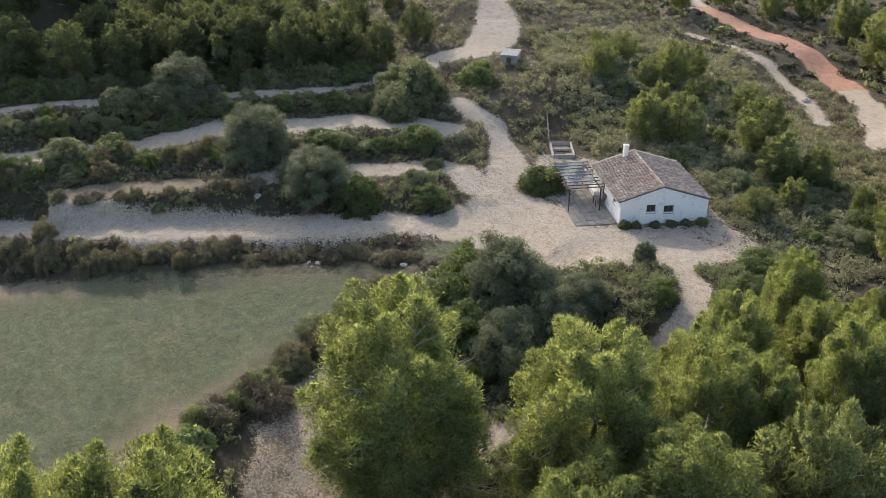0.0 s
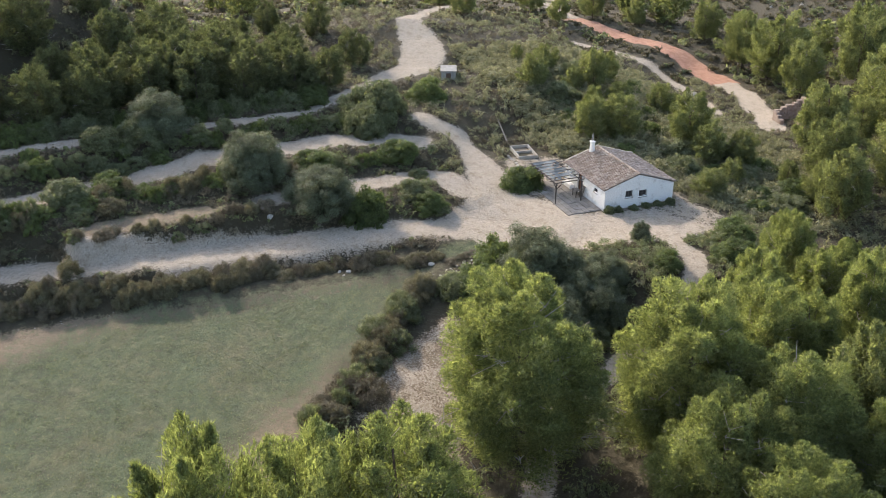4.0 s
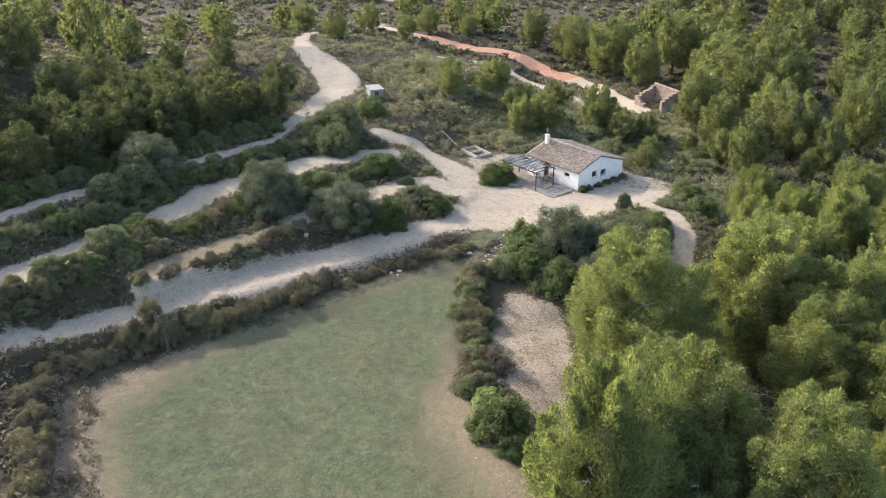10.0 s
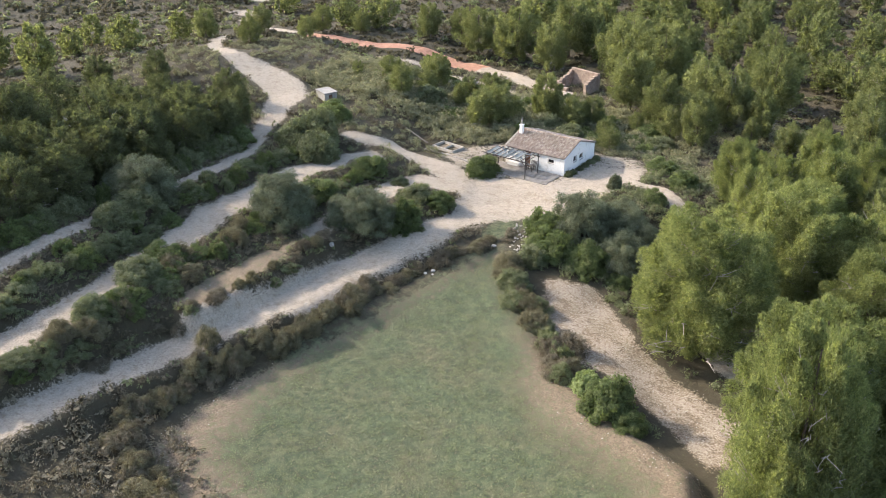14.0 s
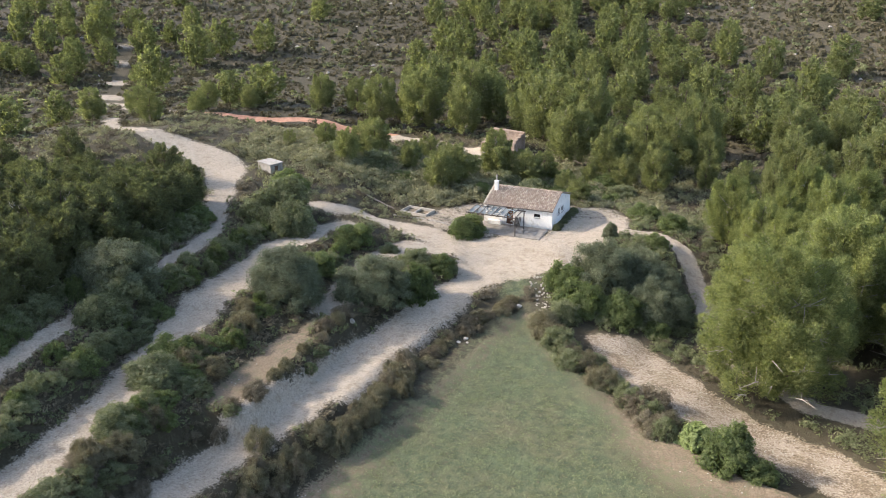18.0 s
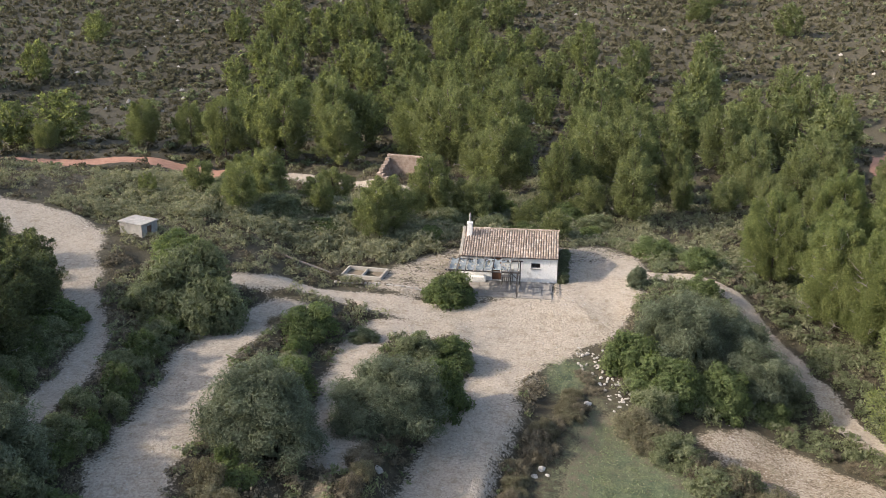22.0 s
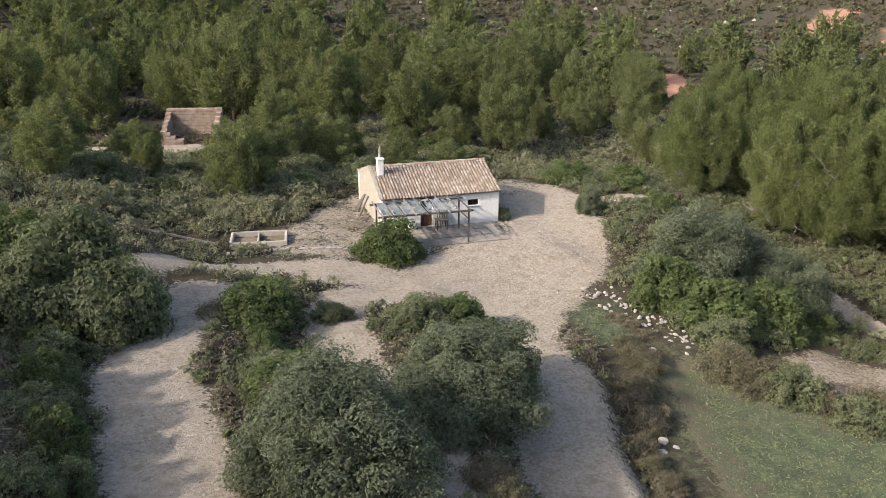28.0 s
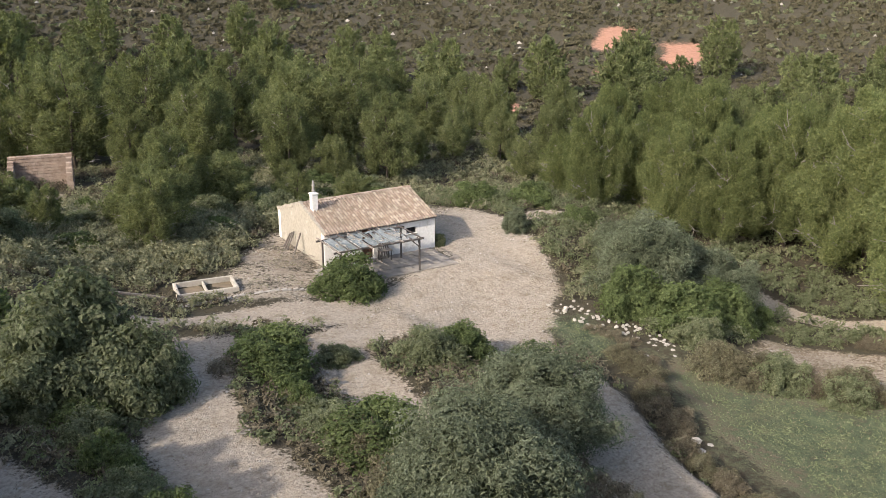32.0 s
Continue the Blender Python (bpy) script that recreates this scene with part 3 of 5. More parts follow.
def plant(name, meshes, x, y, scale=(1, 1, 1), turn=0.0, label="", category="", group="", parts=("crown", "trunk", "deadwood")):
    base = new(name)
    base.empty_display_size = 0.3
    for nm, me in zip(parts, meshes):
        ob = new(nm, me)
        ob.parent = base
        if nm == "deadwood":
            tagged(ob, "bare grey twigs sticking out of the crown", kind="stuff")
    base.matrix_world = pose(x, y, at(x, y) - 0.05, 0, 0, turn) @ Matrix.Diagonal((*scale, 1))
    return tagged(base, label, category, group)


rnd = random.Random(11)
PINE_KINDS = [pine_meshes(20 + k, 10.0, 3.3, 58, 410, 0.150, 18, 0.17) for k in range(6)]
PINE_PLAIN = [pine_meshes(30 + k, 10.0, 3.3, 54, 370, 0.155, 18, 0.17) for k in range(5)]
PINE_FINE = [pine_meshes(40 + k, 10.0, 3.2, 112, 1050, 0.084, 60, 0.14, PINE_BRIGHT) for k in range(4)]
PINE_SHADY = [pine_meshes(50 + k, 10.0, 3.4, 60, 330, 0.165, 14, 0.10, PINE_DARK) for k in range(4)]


def pine(x, y, h, wide=1.0, fine=False, label=""):
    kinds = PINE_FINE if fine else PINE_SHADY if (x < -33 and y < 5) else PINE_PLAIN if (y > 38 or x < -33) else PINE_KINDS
    s = h / 10.0
    plant("pine_tree", rnd.choice(kinds), x, y, (s * wide * rnd.uniform(0.9, 1.1), s * wide * rnd.uniform(0.9, 1.1), s), rnd.uniform(0, 360),
          label or "young green pine tree with a rounded bushy crown", "tree", "pine trees of the wood")


# large pines between the field and the track
for x, y, h, w in ((27.0, -22.4, 16.0, 1.08), (41.2, -36, 17.2, 1.04), (50, -35.2, 17.6, 0.9), (42.6, -45.8, 22.2, 0.66), (41.4, -40.9, 18.6, 0.76), (45.6, -40, 14, 0.95), (31.8, -11.7, 15, 1.16), (31, -4.5, 12.5, 1.0), (38.5, -8.5, 13, 1.1),
                   (40, -14.5, 12.5, 1.1), (45.5, -13.5, 13, 1.1), (52, -24, 12, 1.0), (51, -11, 12, 1.05), (43.5, -3.5, 12, 1.05), (26.2, -2.2, 10.5, 0.95)):
    pine(x, y, h, w, True, "tall pine tree with a broad yellow-green crown beside the track")
# pines along and beyond the small track east of the house
for x, y, h in ((23.5, 0.5, 9.6), (31.7, -1.5, 11.2), (38, -1, 12), (19.6, 6.5, 8.6), (25, 6, 9.4), (30.5, 5, 10.5), (36, 6, 10.5), (44, 2, 11), (27.4, 14, 9.8), (33, 12, 9.8), (40, 13, 10),
                (20.5, 18, 5.4), (23, 26, 5.6), (28, 24, 7), (35, 22, 8), (43, 22, 8.5), (50, 8, 10), (48, -6, 11), (54, -14, 11), (20.5, 12.5, 6)):
    pine(x, y, h * rnd.uniform(0.9, 1.12), rnd.uniform(0.85, 1.02), x < 34 and y < 15)
# pines behind the house, in the valley
for x, y, h in ((-7.5, 22.5, 5), (-1.3, 24.2, 4), (3.6, 24.6, 5), (8.1, 23, 8.6), (14, 28, 4.6), (0.5, 28.3, 8.6), (-13.6, 19.4, 7.8), (-18.7, 13.7, 3.4), (-23.8, 12.2, 4.4), (-30.5, 7, 5.2), (-40.6, 9.4, 3),
                (19, 29, 5), (22.3, 33, 6), (28, 34.4, 8), (-6.5, 33, 10), (4.3, 35, 12), (8.5, 33.5, 11), (13.6, 33, 9), (-10.8, 43, 6), (-7.6, 47, 14.5), (-14.9, 51, 12.4), (-38.5, 52.5, 11)):
    pine(x, y, h * rnd.uniform(0.85, 1.08), rnd.uniform(0.95, 1.15), False)
for x, y, h in ((-18.8, 56, 12), (-21, 64, 12), (-47.5, 53, 11.5), (-34, 64, 12), (-60.5, 54.7, 7.2), (-54, 57, 8), (-72, 48, 5), (-41, 53, 9), (-30, 50, 10), (10, 50, 12), (25, 45, 9), (33, 44, 9), (40, 38, 8),
                (6, 60, 14), (24, 60.7, 12), (31, 66, 9), (37, 55, 8), (-12, 62, 13)):
    pine(x, y, h * rnd.uniform(0.85, 1.08), rnd.uniform(0.95, 1.15), False)
# dark wood above the terraces, and single pines on the slope; its shade is in the needle colour
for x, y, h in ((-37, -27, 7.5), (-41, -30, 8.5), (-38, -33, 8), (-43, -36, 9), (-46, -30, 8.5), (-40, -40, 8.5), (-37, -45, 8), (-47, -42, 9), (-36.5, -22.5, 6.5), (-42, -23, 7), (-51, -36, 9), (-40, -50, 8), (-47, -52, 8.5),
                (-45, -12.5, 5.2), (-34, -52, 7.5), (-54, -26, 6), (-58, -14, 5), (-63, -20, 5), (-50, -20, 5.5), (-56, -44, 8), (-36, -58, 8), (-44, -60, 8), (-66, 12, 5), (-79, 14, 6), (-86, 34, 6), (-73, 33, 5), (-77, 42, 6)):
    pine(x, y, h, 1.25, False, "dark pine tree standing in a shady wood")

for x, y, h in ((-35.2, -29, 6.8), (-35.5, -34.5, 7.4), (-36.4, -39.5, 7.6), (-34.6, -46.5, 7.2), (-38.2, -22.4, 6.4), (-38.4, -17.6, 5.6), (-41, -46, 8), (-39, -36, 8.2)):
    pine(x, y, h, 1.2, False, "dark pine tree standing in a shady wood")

OLIVES = [bush_meshes(60 + k, 5.0, 3.0, 76, 640, 0.066, 0.42, OLIVE, 0.0, "olive_crown", (0.17, 0.27), True) for k in range(3)]
LENTISKS = [bush_meshes(70 + k, 2.2, 1.6, 44, 240, 0.070, 0.6, LENTISK, core=True) for k in range(3)]
OAKS = [bush_meshes(80 + k, 2.4, 1.7, 44, 240, 0.072, 0.55, OAK, core=True) for k in range(3)]
HEATHS = [bush_meshes(90 + k, 1.2, 1.2, 30, 130, 0.066, 0.30, HEATH) for k in range(3)]
BRAMBLES = [bush_meshes(100 + k, 1.6, 1.5, 34, 190, 0.066, 0.40, BRAMBLE) for k in range(4)]
ROW_LENTISKS = [bush_meshes(120 + k, 2.2, 1.6, 30, 150, 0.082, 0.6, LENTISK) for k in range(3)]
ROW_OAKS = [bush_meshes(130 + k, 2.4, 1.7, 30, 150, 0.084, 0.52, OAK) for k in range(3)]
FIGS = [bush_meshes(110, 2.0, 1.2, 36, 60, 0.16, 0.8, FIG)]


def bush(name, kinds, x, y, rad, h, label, category="bush", group=""):
    size = {id(OLIVES): (3.0, 5.0), id(LENTISKS): (1.6, 2.2), id(OAKS): (1.7, 2.4), id(HEATHS): (1.2, 1.2), id(BRAMBLES): (1.5, 1.6), id(FIGS): (1.2, 2.0)}[id(kinds)]
    k = rad / size[0]
    return plant(name, rnd.choice(kinds), x, y, (k * rnd.uniform(0.9, 1.1), k * rnd.uniform(0.9, 1.1), h / size[1]), rnd.uniform(0, 360), label, category, group,
                 ("crown", "trunk") if category == "tree" else ("foliage", "stems"))


for x, y, rad, h in ((-10.6, -26.4, 3.7, 5.2), (-17.0, -32.0, 3.7, 6.0), (-30.2, -39.8, 4.0, 5.8), (9.2, -11.6, 4.0, 7.2), (13.2, -8.6, 3.7, 6.2), (14.6, -12.6, 3.4, 5.6), (11.4, -6.4, 2.6, 4.2), (7.0, 0.2, 1.0, 2.3)):
    bush("olive_tree", OLIVES, x, y, rad, h, "grey-green olive tree with a low rounded crown", "tree", "olive trees")
for x, y, rad, h in ((-8.9, -4.7, 2.3, 2.7), (-18.4, -15.4, 2.2, 2.4), (-7.6, -15.9, 1.7, 2.1), (-7.8, -22.4, 2.3, 4.0), (-17.8, -25.4, 2.3, 2.4), (-31, -7.2, 2.4, 3.0), (5.8, -14.2, 2.3, 3.6), (8.0, -16.2, 2.8, 3.6),
                     (11.8, -15.6, 2.8, 3.4), (15.5, -15.6, 1.6, 1.8), (12.4, -0.4, 1.6, 1.7), (13.0, 6.5, 2.2, 2.2), (9.2, 9.2, 2.2, 2.2), (24.8, -36.9, 2.6, 3.6), (27.2, -37.6, 1.8, 1.9), (-34.7, -21.2, 2.4, 2.4), (-19.5, -46, 2.2, 2.3)):
    bush("evergreen_bush", LENTISKS, x, y, rad, h, "dense bright green evergreen bush beside the track")
for x, y, rad, h in ((-27.2, -14.8, 3.4, 5.2), (-25.2, -17.0, 2.8, 4.2), (-29.4, -17.0, 2.4, 3.4), (-10.2, -16.6, 2.0, 2.0), (-14.4, -14.6, 1.2, 1.0), (11.5, -6.4, 2.2, 2.6), (16.6, -10.2, 1.8, 2.2), (-28.4, -42.0, 2.4, 3.0), (-27.2, -46, 2.2, 2.6), (-18.4, -50.4, 2.4, 2.6), (-16.6, -57, 2.0, 2.2)):
    bush("wild_bush", OAKS, x, y, rad, h, "dull dark green wild bush on a terrace bank")
# larger bushes and small pines crowding the slope behind the house
taken = []
while len(taken) < 38:
    x, y = rnd.uniform(-36, 4), rnd.uniform(7, 25)
    if float(sum(v for v in zones(np.array(x), np.array(y)).values())) > 0.1 or (-12 < x < 3 and y < 11.5) or y - 7 < -0.55 * (x + 30) * 0.4 or any(math.hypot(x - a, y - b) < 3.1 for a, b in taken):
        continue
    taken.append((x, y))
    k = len(taken)
    if k % 3 == 0:
        pine(x, y, rnd.uniform(3.2, 6.2), rnd.uniform(1.2, 1.5), False, "small bright green pine on the scrubby slope")
    elif k % 3 == 1:
        bush("wild_bush", OAKS, x, y, rnd.uniform(1.5, 2.5), rnd.uniform(1.6, 2.8), "dull dark green bush on the scrubby slope")
    else:
        bush("evergreen_bush", LENTISKS, x, y, rnd.uniform(1.3, 2.2), rnd.uniform(1.4, 2.4), "rounded evergreen bush on the scrubby slope")
bush("fig_shrub", FIGS, 22.2, -35.6, 1.5, 2.6, "young yellow-green fig shrub at the field edge")


def hedge(name, line, kinds, step, rad, h, label, wide=0.6):
    """A row of tangled shrubs along a bank; each shrub is a part of the row."""
    base = new(name)
    tagged(base, label, "hedge")
    pts = [np.array(p, float) for p in line]
    for a, b in zip(pts, pts[1:]):
        n = max(1, int(np.linalg.norm(b - a) / step))
        for k in range(n):
            p = a + (b - a) * (k + rnd.uniform(0.2, 0.8)) / n + np.array([rnd.gauss(0, wide), rnd.gauss(0, wide)])
            s = rnd.uniform(0.65, 1.25)
            kind = rnd.choice(kinds)
            size = {id(ROW_LENTISKS): (1.6, 2.2), id(ROW_OAKS): (1.7, 2.4), id(HEATHS): (1.2, 1.2), id(BRAMBLES): (1.5, 1.6)}[id(kind)]
            ob = new("shrub", rnd.choice(kind)[0])
            ob.parent = base
            sx = rad * s / size[0]
            ob.matrix_basis = pose(p[0], p[1], at(*p) - 0.1, 0, 0, rnd.uniform(0, 360)) @ Matrix.Diagonal((sx, sx, (1.22 if h > 1.25 else 1.0) * h * rnd.uniform(0.7, 1.2) / size[1], 1))
    return base


hedge("bramble_hedge", [(1.4, -18.8), (-0.2, -22.4), (-1.9, -27), (-2.9, -32.4)], [BRAMBLES, HEATHS, BRAMBLES], 0.7, 1.0, 1.0, "low brown hedge along the head of the grass field", 0.4)
hedge("bramble_hedge", [(-2.9, -33), (-3.1, -39), (-4.8, -46.3), (-7.4, -53.6), (-7.6, -61), (-3.5, -64.6), (3, -66.9), (10, -69.5)], [BRAMBLES, BRAMBLES, HEATHS], 0.62, 1.15, 1.4, "brown tangled bramble hedge along the grass field")
hedge("terrace_hedge", [(-10.6, -31), (-10.4, -36), (-10.2, -42), (-11.6, -48.5), (-14.6, -56), (-15.6, -63), (-15.6, -71)], [BRAMBLES, ROW_OAKS, HEATHS], 1.5, 1.0, 1.1, "low mixed hedge on a terrace bank")
hedge("terrace_hedge", [(-18.6, -18), (-18.8, -23), (-18.4, -30), (-17.6, -38), (-17, -45), (-15.8, -53), (-15.4, -62), (-15.4, -71)], [ROW_OAKS, ROW_LENTISKS, BRAMBLES], 1.0, 1.3, 1.35, "uneven green hedge between two terraces")
hedge("terrace_hedge", [(-28.4, -19), (-27.4, -23), (-26.6, -30), (-26.6, -37), (-25.6, -45), (-23.6, -54), (-23, -62), (-23, -71)], [ROW_OAKS, ROW_LENTISKS, ROW_OAKS], 0.95, 1.3, 1.4, "dark green hedge on a terrace bank")
hedge("terrace_hedge", [(-37, -19.5), (-34.4, -24), (-33, -30), (-33.2, -38), (-32.4, -47), (-31, -57), (-30.6, -70)], [ROW_OAKS, ROW_OAKS, ROW_LENTISKS], 0.95, 1.6, 2.1, "dark shrubs along the upper terrace path")
hedge("field_hedge", [(5.4, -19.6), (7.4, -23.6), (11.8, -27.6), (16.8, -32), (20.4, -35.2)], [ROW_OAKS, BRAMBLES, HEATHS], 0.75, 1.6, 1.7, "tangled hedge between the field and a bare patch")
hedge("terrace_hedge", [(-7.6, -14.4), (-9.4, -15.6), (-10.8, -18), (-11.2, -21), (-10.8, -23.4)], [ROW_OAKS, HEATHS, ROW_LENTISKS], 1.7, 1.1, 1.0, "low bushes on a bank below the yard")
hedge("terrace_hedge", [(-16, -13.4), (-18.6, -13.6), (-20.4, -16)], [ROW_LENTISKS, HEATHS], 1.1, 1.1, 1.1, "small green bushes at the head of a terrace")
hedge("track_hedge", [(15.4, -15), (18, -18.4), (20.6, -21), (24, -23.4)], [HEATHS, ROW_OAKS], 1.0, 1.0, 0.9, "dry low scrub beside the track")
hedge("rock_bank", [(3.2, -14), (2.2, -16.4), (1.6, -18.6)], [HEATHS], 0.9, 0.7, 0.6, "sparse heath on the stony bank")

# scrub over the slopes: one mass, too many to count
def scatter(seed, count, reach, keep, kinds, sizes, name, label, mat, x0=0.0, y0=0.0, apart=0.0):
    r = np.random.default_rng(seed)
    v_all, q_all, t_all, at_v = [], [], [], 0
    x, y = r.uniform(-reach, reach, count) + x0, r.uniform(-reach, reach, count) + y0
    ok = keep(x, y, r)
    x, y = x[ok], y[ok]
    if apart:
        kept = []
        for k in range(len(x)):
            if not kept or np.min(np.hypot(x[kept] - x[k], y[kept] - y[k])) > apart * r.uniform(0.75, 1.3):
                kept.append(k)
        x, y = x[kept], y[kept]
    z = land(x, y)
    for px, py, pz in zip(x, y, z):
        v, q, t = kinds[r.integers(len(kinds))]
        s = r.uniform(*sizes)
        a = r.uniform(0, 6.28)
        c, sn = math.cos(a), math.sin(a)
        w = np.stack([(v[:, 0] * c - v[:, 1] * sn) * s + px, (v[:, 0] * sn + v[:, 1] * c) * s + py, v[:, 2] * s * r.uniform(0.75, 1.2) + pz], -1)
        v_all.append(w)
        q_all.append(q + at_v)
        t_all.append(np.clip(t * 0.4 + r.uniform(0, 0.6), 0, 1))
        at_v += len(v)
    me = mesh_np(name, np.concatenate(v_all), np.concatenate(q_all), mat, np.concatenate(t_all))
    return tagged(new(name, me), label, "scrub", kind="stuff")


def low_bush(seed, hubs, per, size, slim, rad=1.0, h=0.8):
    r = np.random.default_rng(seed)
    d = unit(r.normal(0, 1, (hubs, 3)))
    d[:, 2] = np.abs(d[:, 2])
    pos = d * r.uniform(0.3, 0.8, (hubs, 1)) * np.array([rad, rad, h])
    return clumped(r, pos, r.uniform(0.25, 0.42, hubs) * rad, per, size, slim, 0.5, 0.8)


def bare(x, y):
    z = zones(x, y)
    return z["dirt"] + z["tan"] + z["field"] + z["red"]


def yard(x, y):
    return (x > -9.7) & (x < 1.2) & (y > -6) & (y < 8.6) | (np.hypot((x + 16.9) / 2.4, (y + 0.75) / 1.7) < 1)


def hill(x, y, r, near, far, grove=None):
    d = np.hypot(x + 5, y + 10)
    return (d > near) & (d < far) & (bare(x, y) < 0.35) & ~yard(x, y)


near_kinds = [low_bush(200 + k, 8, 12, 0.095, 0.5) for k in range(6)]
big_kinds = [low_bush(230 + k, 12, 24, 0.074, 0.5, 1.0, 1.0) for k in range(5)]
mid_kinds = [low_bush(210 + k, 6, 7, 0.22, 0.55) for k in range(5)]
far_kinds = [low_bush(220 + k, 3, 5, 0.30, 0.7) for k in range(5)]
scatter(301, 9500, 66, lambda x, y, r: hill(x, y, r, 0, 66) & (r.uniform(0, 1, len(x)) < 0.8) & ~((y < -12) & (x > -8)) & (x < 30), near_kinds, (0.4, 1.1), "heath_scrub", "low brown heath scrub covering the slope", HEATH, -5, 0)
scatter(302, 9000, 66, lambda x, y, r: hill(x, y, r, 0, 66) & ((y > -12 + 0.2 * x) | (x < -30)) & (x < 30), near_kinds, (0.5, 1.35), "green_scrub", "mixed grey-green scrub on the slope", SAGE, -8, 12)
scatter(313, 2400, 26, lambda x, y, r: (bare(x, y) < 0.25) & ~yard(x, y) & (y > 2) & (y < 32) & (x < 2), big_kinds, (0.8, 1.9), "slope_bushes", "grey-green bushes crowding the slope", SAGE, -20, 16)
scatter(303, 17000, 125, lambda x, y, r: hill(x, y, r, 64, 135), mid_kinds, (0.5, 1.2), "far_heath", "brown heath on the far slopes", HILL_HEATH, -5, 20)
scatter(304, 4200, 130, lambda x, y, r: hill(x, y, r, 64, 135), mid_kinds, (0.6, 1.5), "far_green_scrub", "dull green scrub on the far slopes", OAK, -5, 20)
scatter(305, 60000, 230, lambda x, y, r: hill(x, y, r, 132, 270) & (y > -60), far_kinds, (0.6, 1.4), "distant_heath", "brown heath on the distant hills", HILL_HEATH, 0, 120)
scatter(306, 9000, 230, lambda x, y, r: hill(x, y, r, 132, 270) & (y > -60), far_kinds, (0.6, 1.5), "distant_green_scrub", "green scrub on the distant hills", OAK, 0, 120)


def far_pine(seed):
    return pine_crown(seed, 9.0, 3.4, 36, 60, 0.34, 0.10, 0.36)


VALLEY = [(-50, 56), (-57, 75), (-63, 110), (-73, 160), (-30, 205), (2, 142), (36, 104), (52, 92), (62, 60), (30, 62), (0, 66), (-30, 62)]


def grove(x, y, r):
    """Where the distant pines stand: the valley behind the house and its sides."""
    d = np.hypot(x + 5, y + 10)
    dense = 0.95 * smooth(inside(x, y, VALLEY), -4, 8) * (0.75 + 0.25 * np.sin(x * 0.11) * np.sin(y * 0.09))
    dense = dense + 0.75 * np.exp(-(((x - 75) / 22) ** 2 + ((y - 20) / 38) ** 2) ** 2) + 0.8 * np.exp(-(((x + 136) / 32) ** 2 + ((y - 76) / 32) ** 2) ** 2)
    dense = dense + 0.5 * np.exp(-(((x + 88) / 16) ** 2 + ((y + 40) / 40) ** 2)) + 0.010
    return (d > 70) & (d < 260) & (y > -70) & (bare(x, y) < 0.2) & (r.uniform(0, 1, len(x)) < dense)


scatter(310, 6000, 190, grove, [far_pine(400 + k) for k in range(6)], (0.6, 1.15), "distant_pine_wood", "distant wood of green pines in the valley", PINE, -10, 95, 7.0)
scatter(311, 1100, 26, lambda x, y, r: (np.hypot(x - 20, y - 22) < 26) & (bare(x, y) < 0.2) & ~yard(x, y) & (y > 8), near_kinds, (0.7, 1.6), "undergrowth", "grey-green undergrowth below the pines", SAGE, 20, 22)
scatter(312, 700, 24, lambda x, y, r: (bare(x, y) < 0.2) & (x > 20), near_kinds, (0.8, 1.7), "undergrowth", "dark undergrowth below the tall pines", OAK, 38, -18)

scatter(314, 1500, 20, lambda x, y, r: (bare(x, y) < 0.2) & (x > 5) & (x < 28) & (y < 14) & (y > -20) & ~yard(x, y), big_kinds, (0.5, 1.3), "bank_scrub", "dark green scrub on the bank beside the track", OAK, 16, -4)

bank_kinds = [low_bush(240 + k, 6, 8, 0.115, 0.5) for k in range(5)]


def bank(x, y, r):
    z = zones(x, y)
    return (z["dirt"] < 0.45) & (z["field"] < 0.3) & (z["tan"] < 0.5) & (x > -34) & (x < np.interp(-y, [12, 22, 35, 48, 62], [0.5, -1.6, -4.2, -6, -10])) & (y < -11) & (y > -62)


scatter(315, 5200, 27, bank, bank_kinds, (0.35, 0.95), "bank_heath", "dry brown scrub on the terrace banks", HEATH, -17, -36)
scatter(316, 2600, 27, bank, bank_kinds, (0.4, 1.1), "bank_green_scrub", "low green scrub on the terrace banks", OAK, -17, -36)

def far_corner(x, y, r):
    z = zones(x, y)
    return (z["dirt"] < 0.4) & (z["field"] < 0.25) & (y < -60) & (x > -16)


scatter(317, 2600, 26, far_corner, bank_kinds, (0.6, 1.5), "corner_scrub", "brown scrub beyond the hedge of the field", HEATH, 8, -78)
# grass tufts in the field and weeds at its edges
def tuft(seed, n=8):
    r = np.random.default_rng(seed)
    c = np.stack([r.normal(0, 0.25, n), r.normal(0, 0.25, n), r.uniform(0.0, 0.10, n)], -1)
    v, q = leaves(r, c, np.tile([0, 0, 1.0], (n, 1)), 0.070, 0.24, 0.45)
    return v, q, np.full(len(v), 0.5)


GRASS = leafy("field_grass", (0.066, 0.080, 0.036), (0.116, 0.136, 0.068), (0.178, 0.198, 0.108), 0.2)
scatter(320, 26000, 34, lambda x, y, r: zones(x, y)["field"] + r.uniform(-0.3, 0.1, len(x)) > 0.5, [tuft(500 + k, 11) for k in range(4)], (0.6, 1.5), "field_grass", "short grey-green grass of the field", GRASS, 12, -40)
DRY = leafy("dry_grass", (0.13, 0.105, 0.065), (0.22, 0.18, 0.12), (0.32, 0.275, 0.20), 0.1)
scatter(321, 16000, 34, lambda x, y, r: (zones(x, y)["tan"] > 0.5) & (r.uniform(0, 1, len(x)) < 0.5), [tuft(510 + k, 5) for k in range(3)], (0.4, 1.1), "dry_grass", "dry straw-coloured grass on bare ground", DRY, 8, -38)

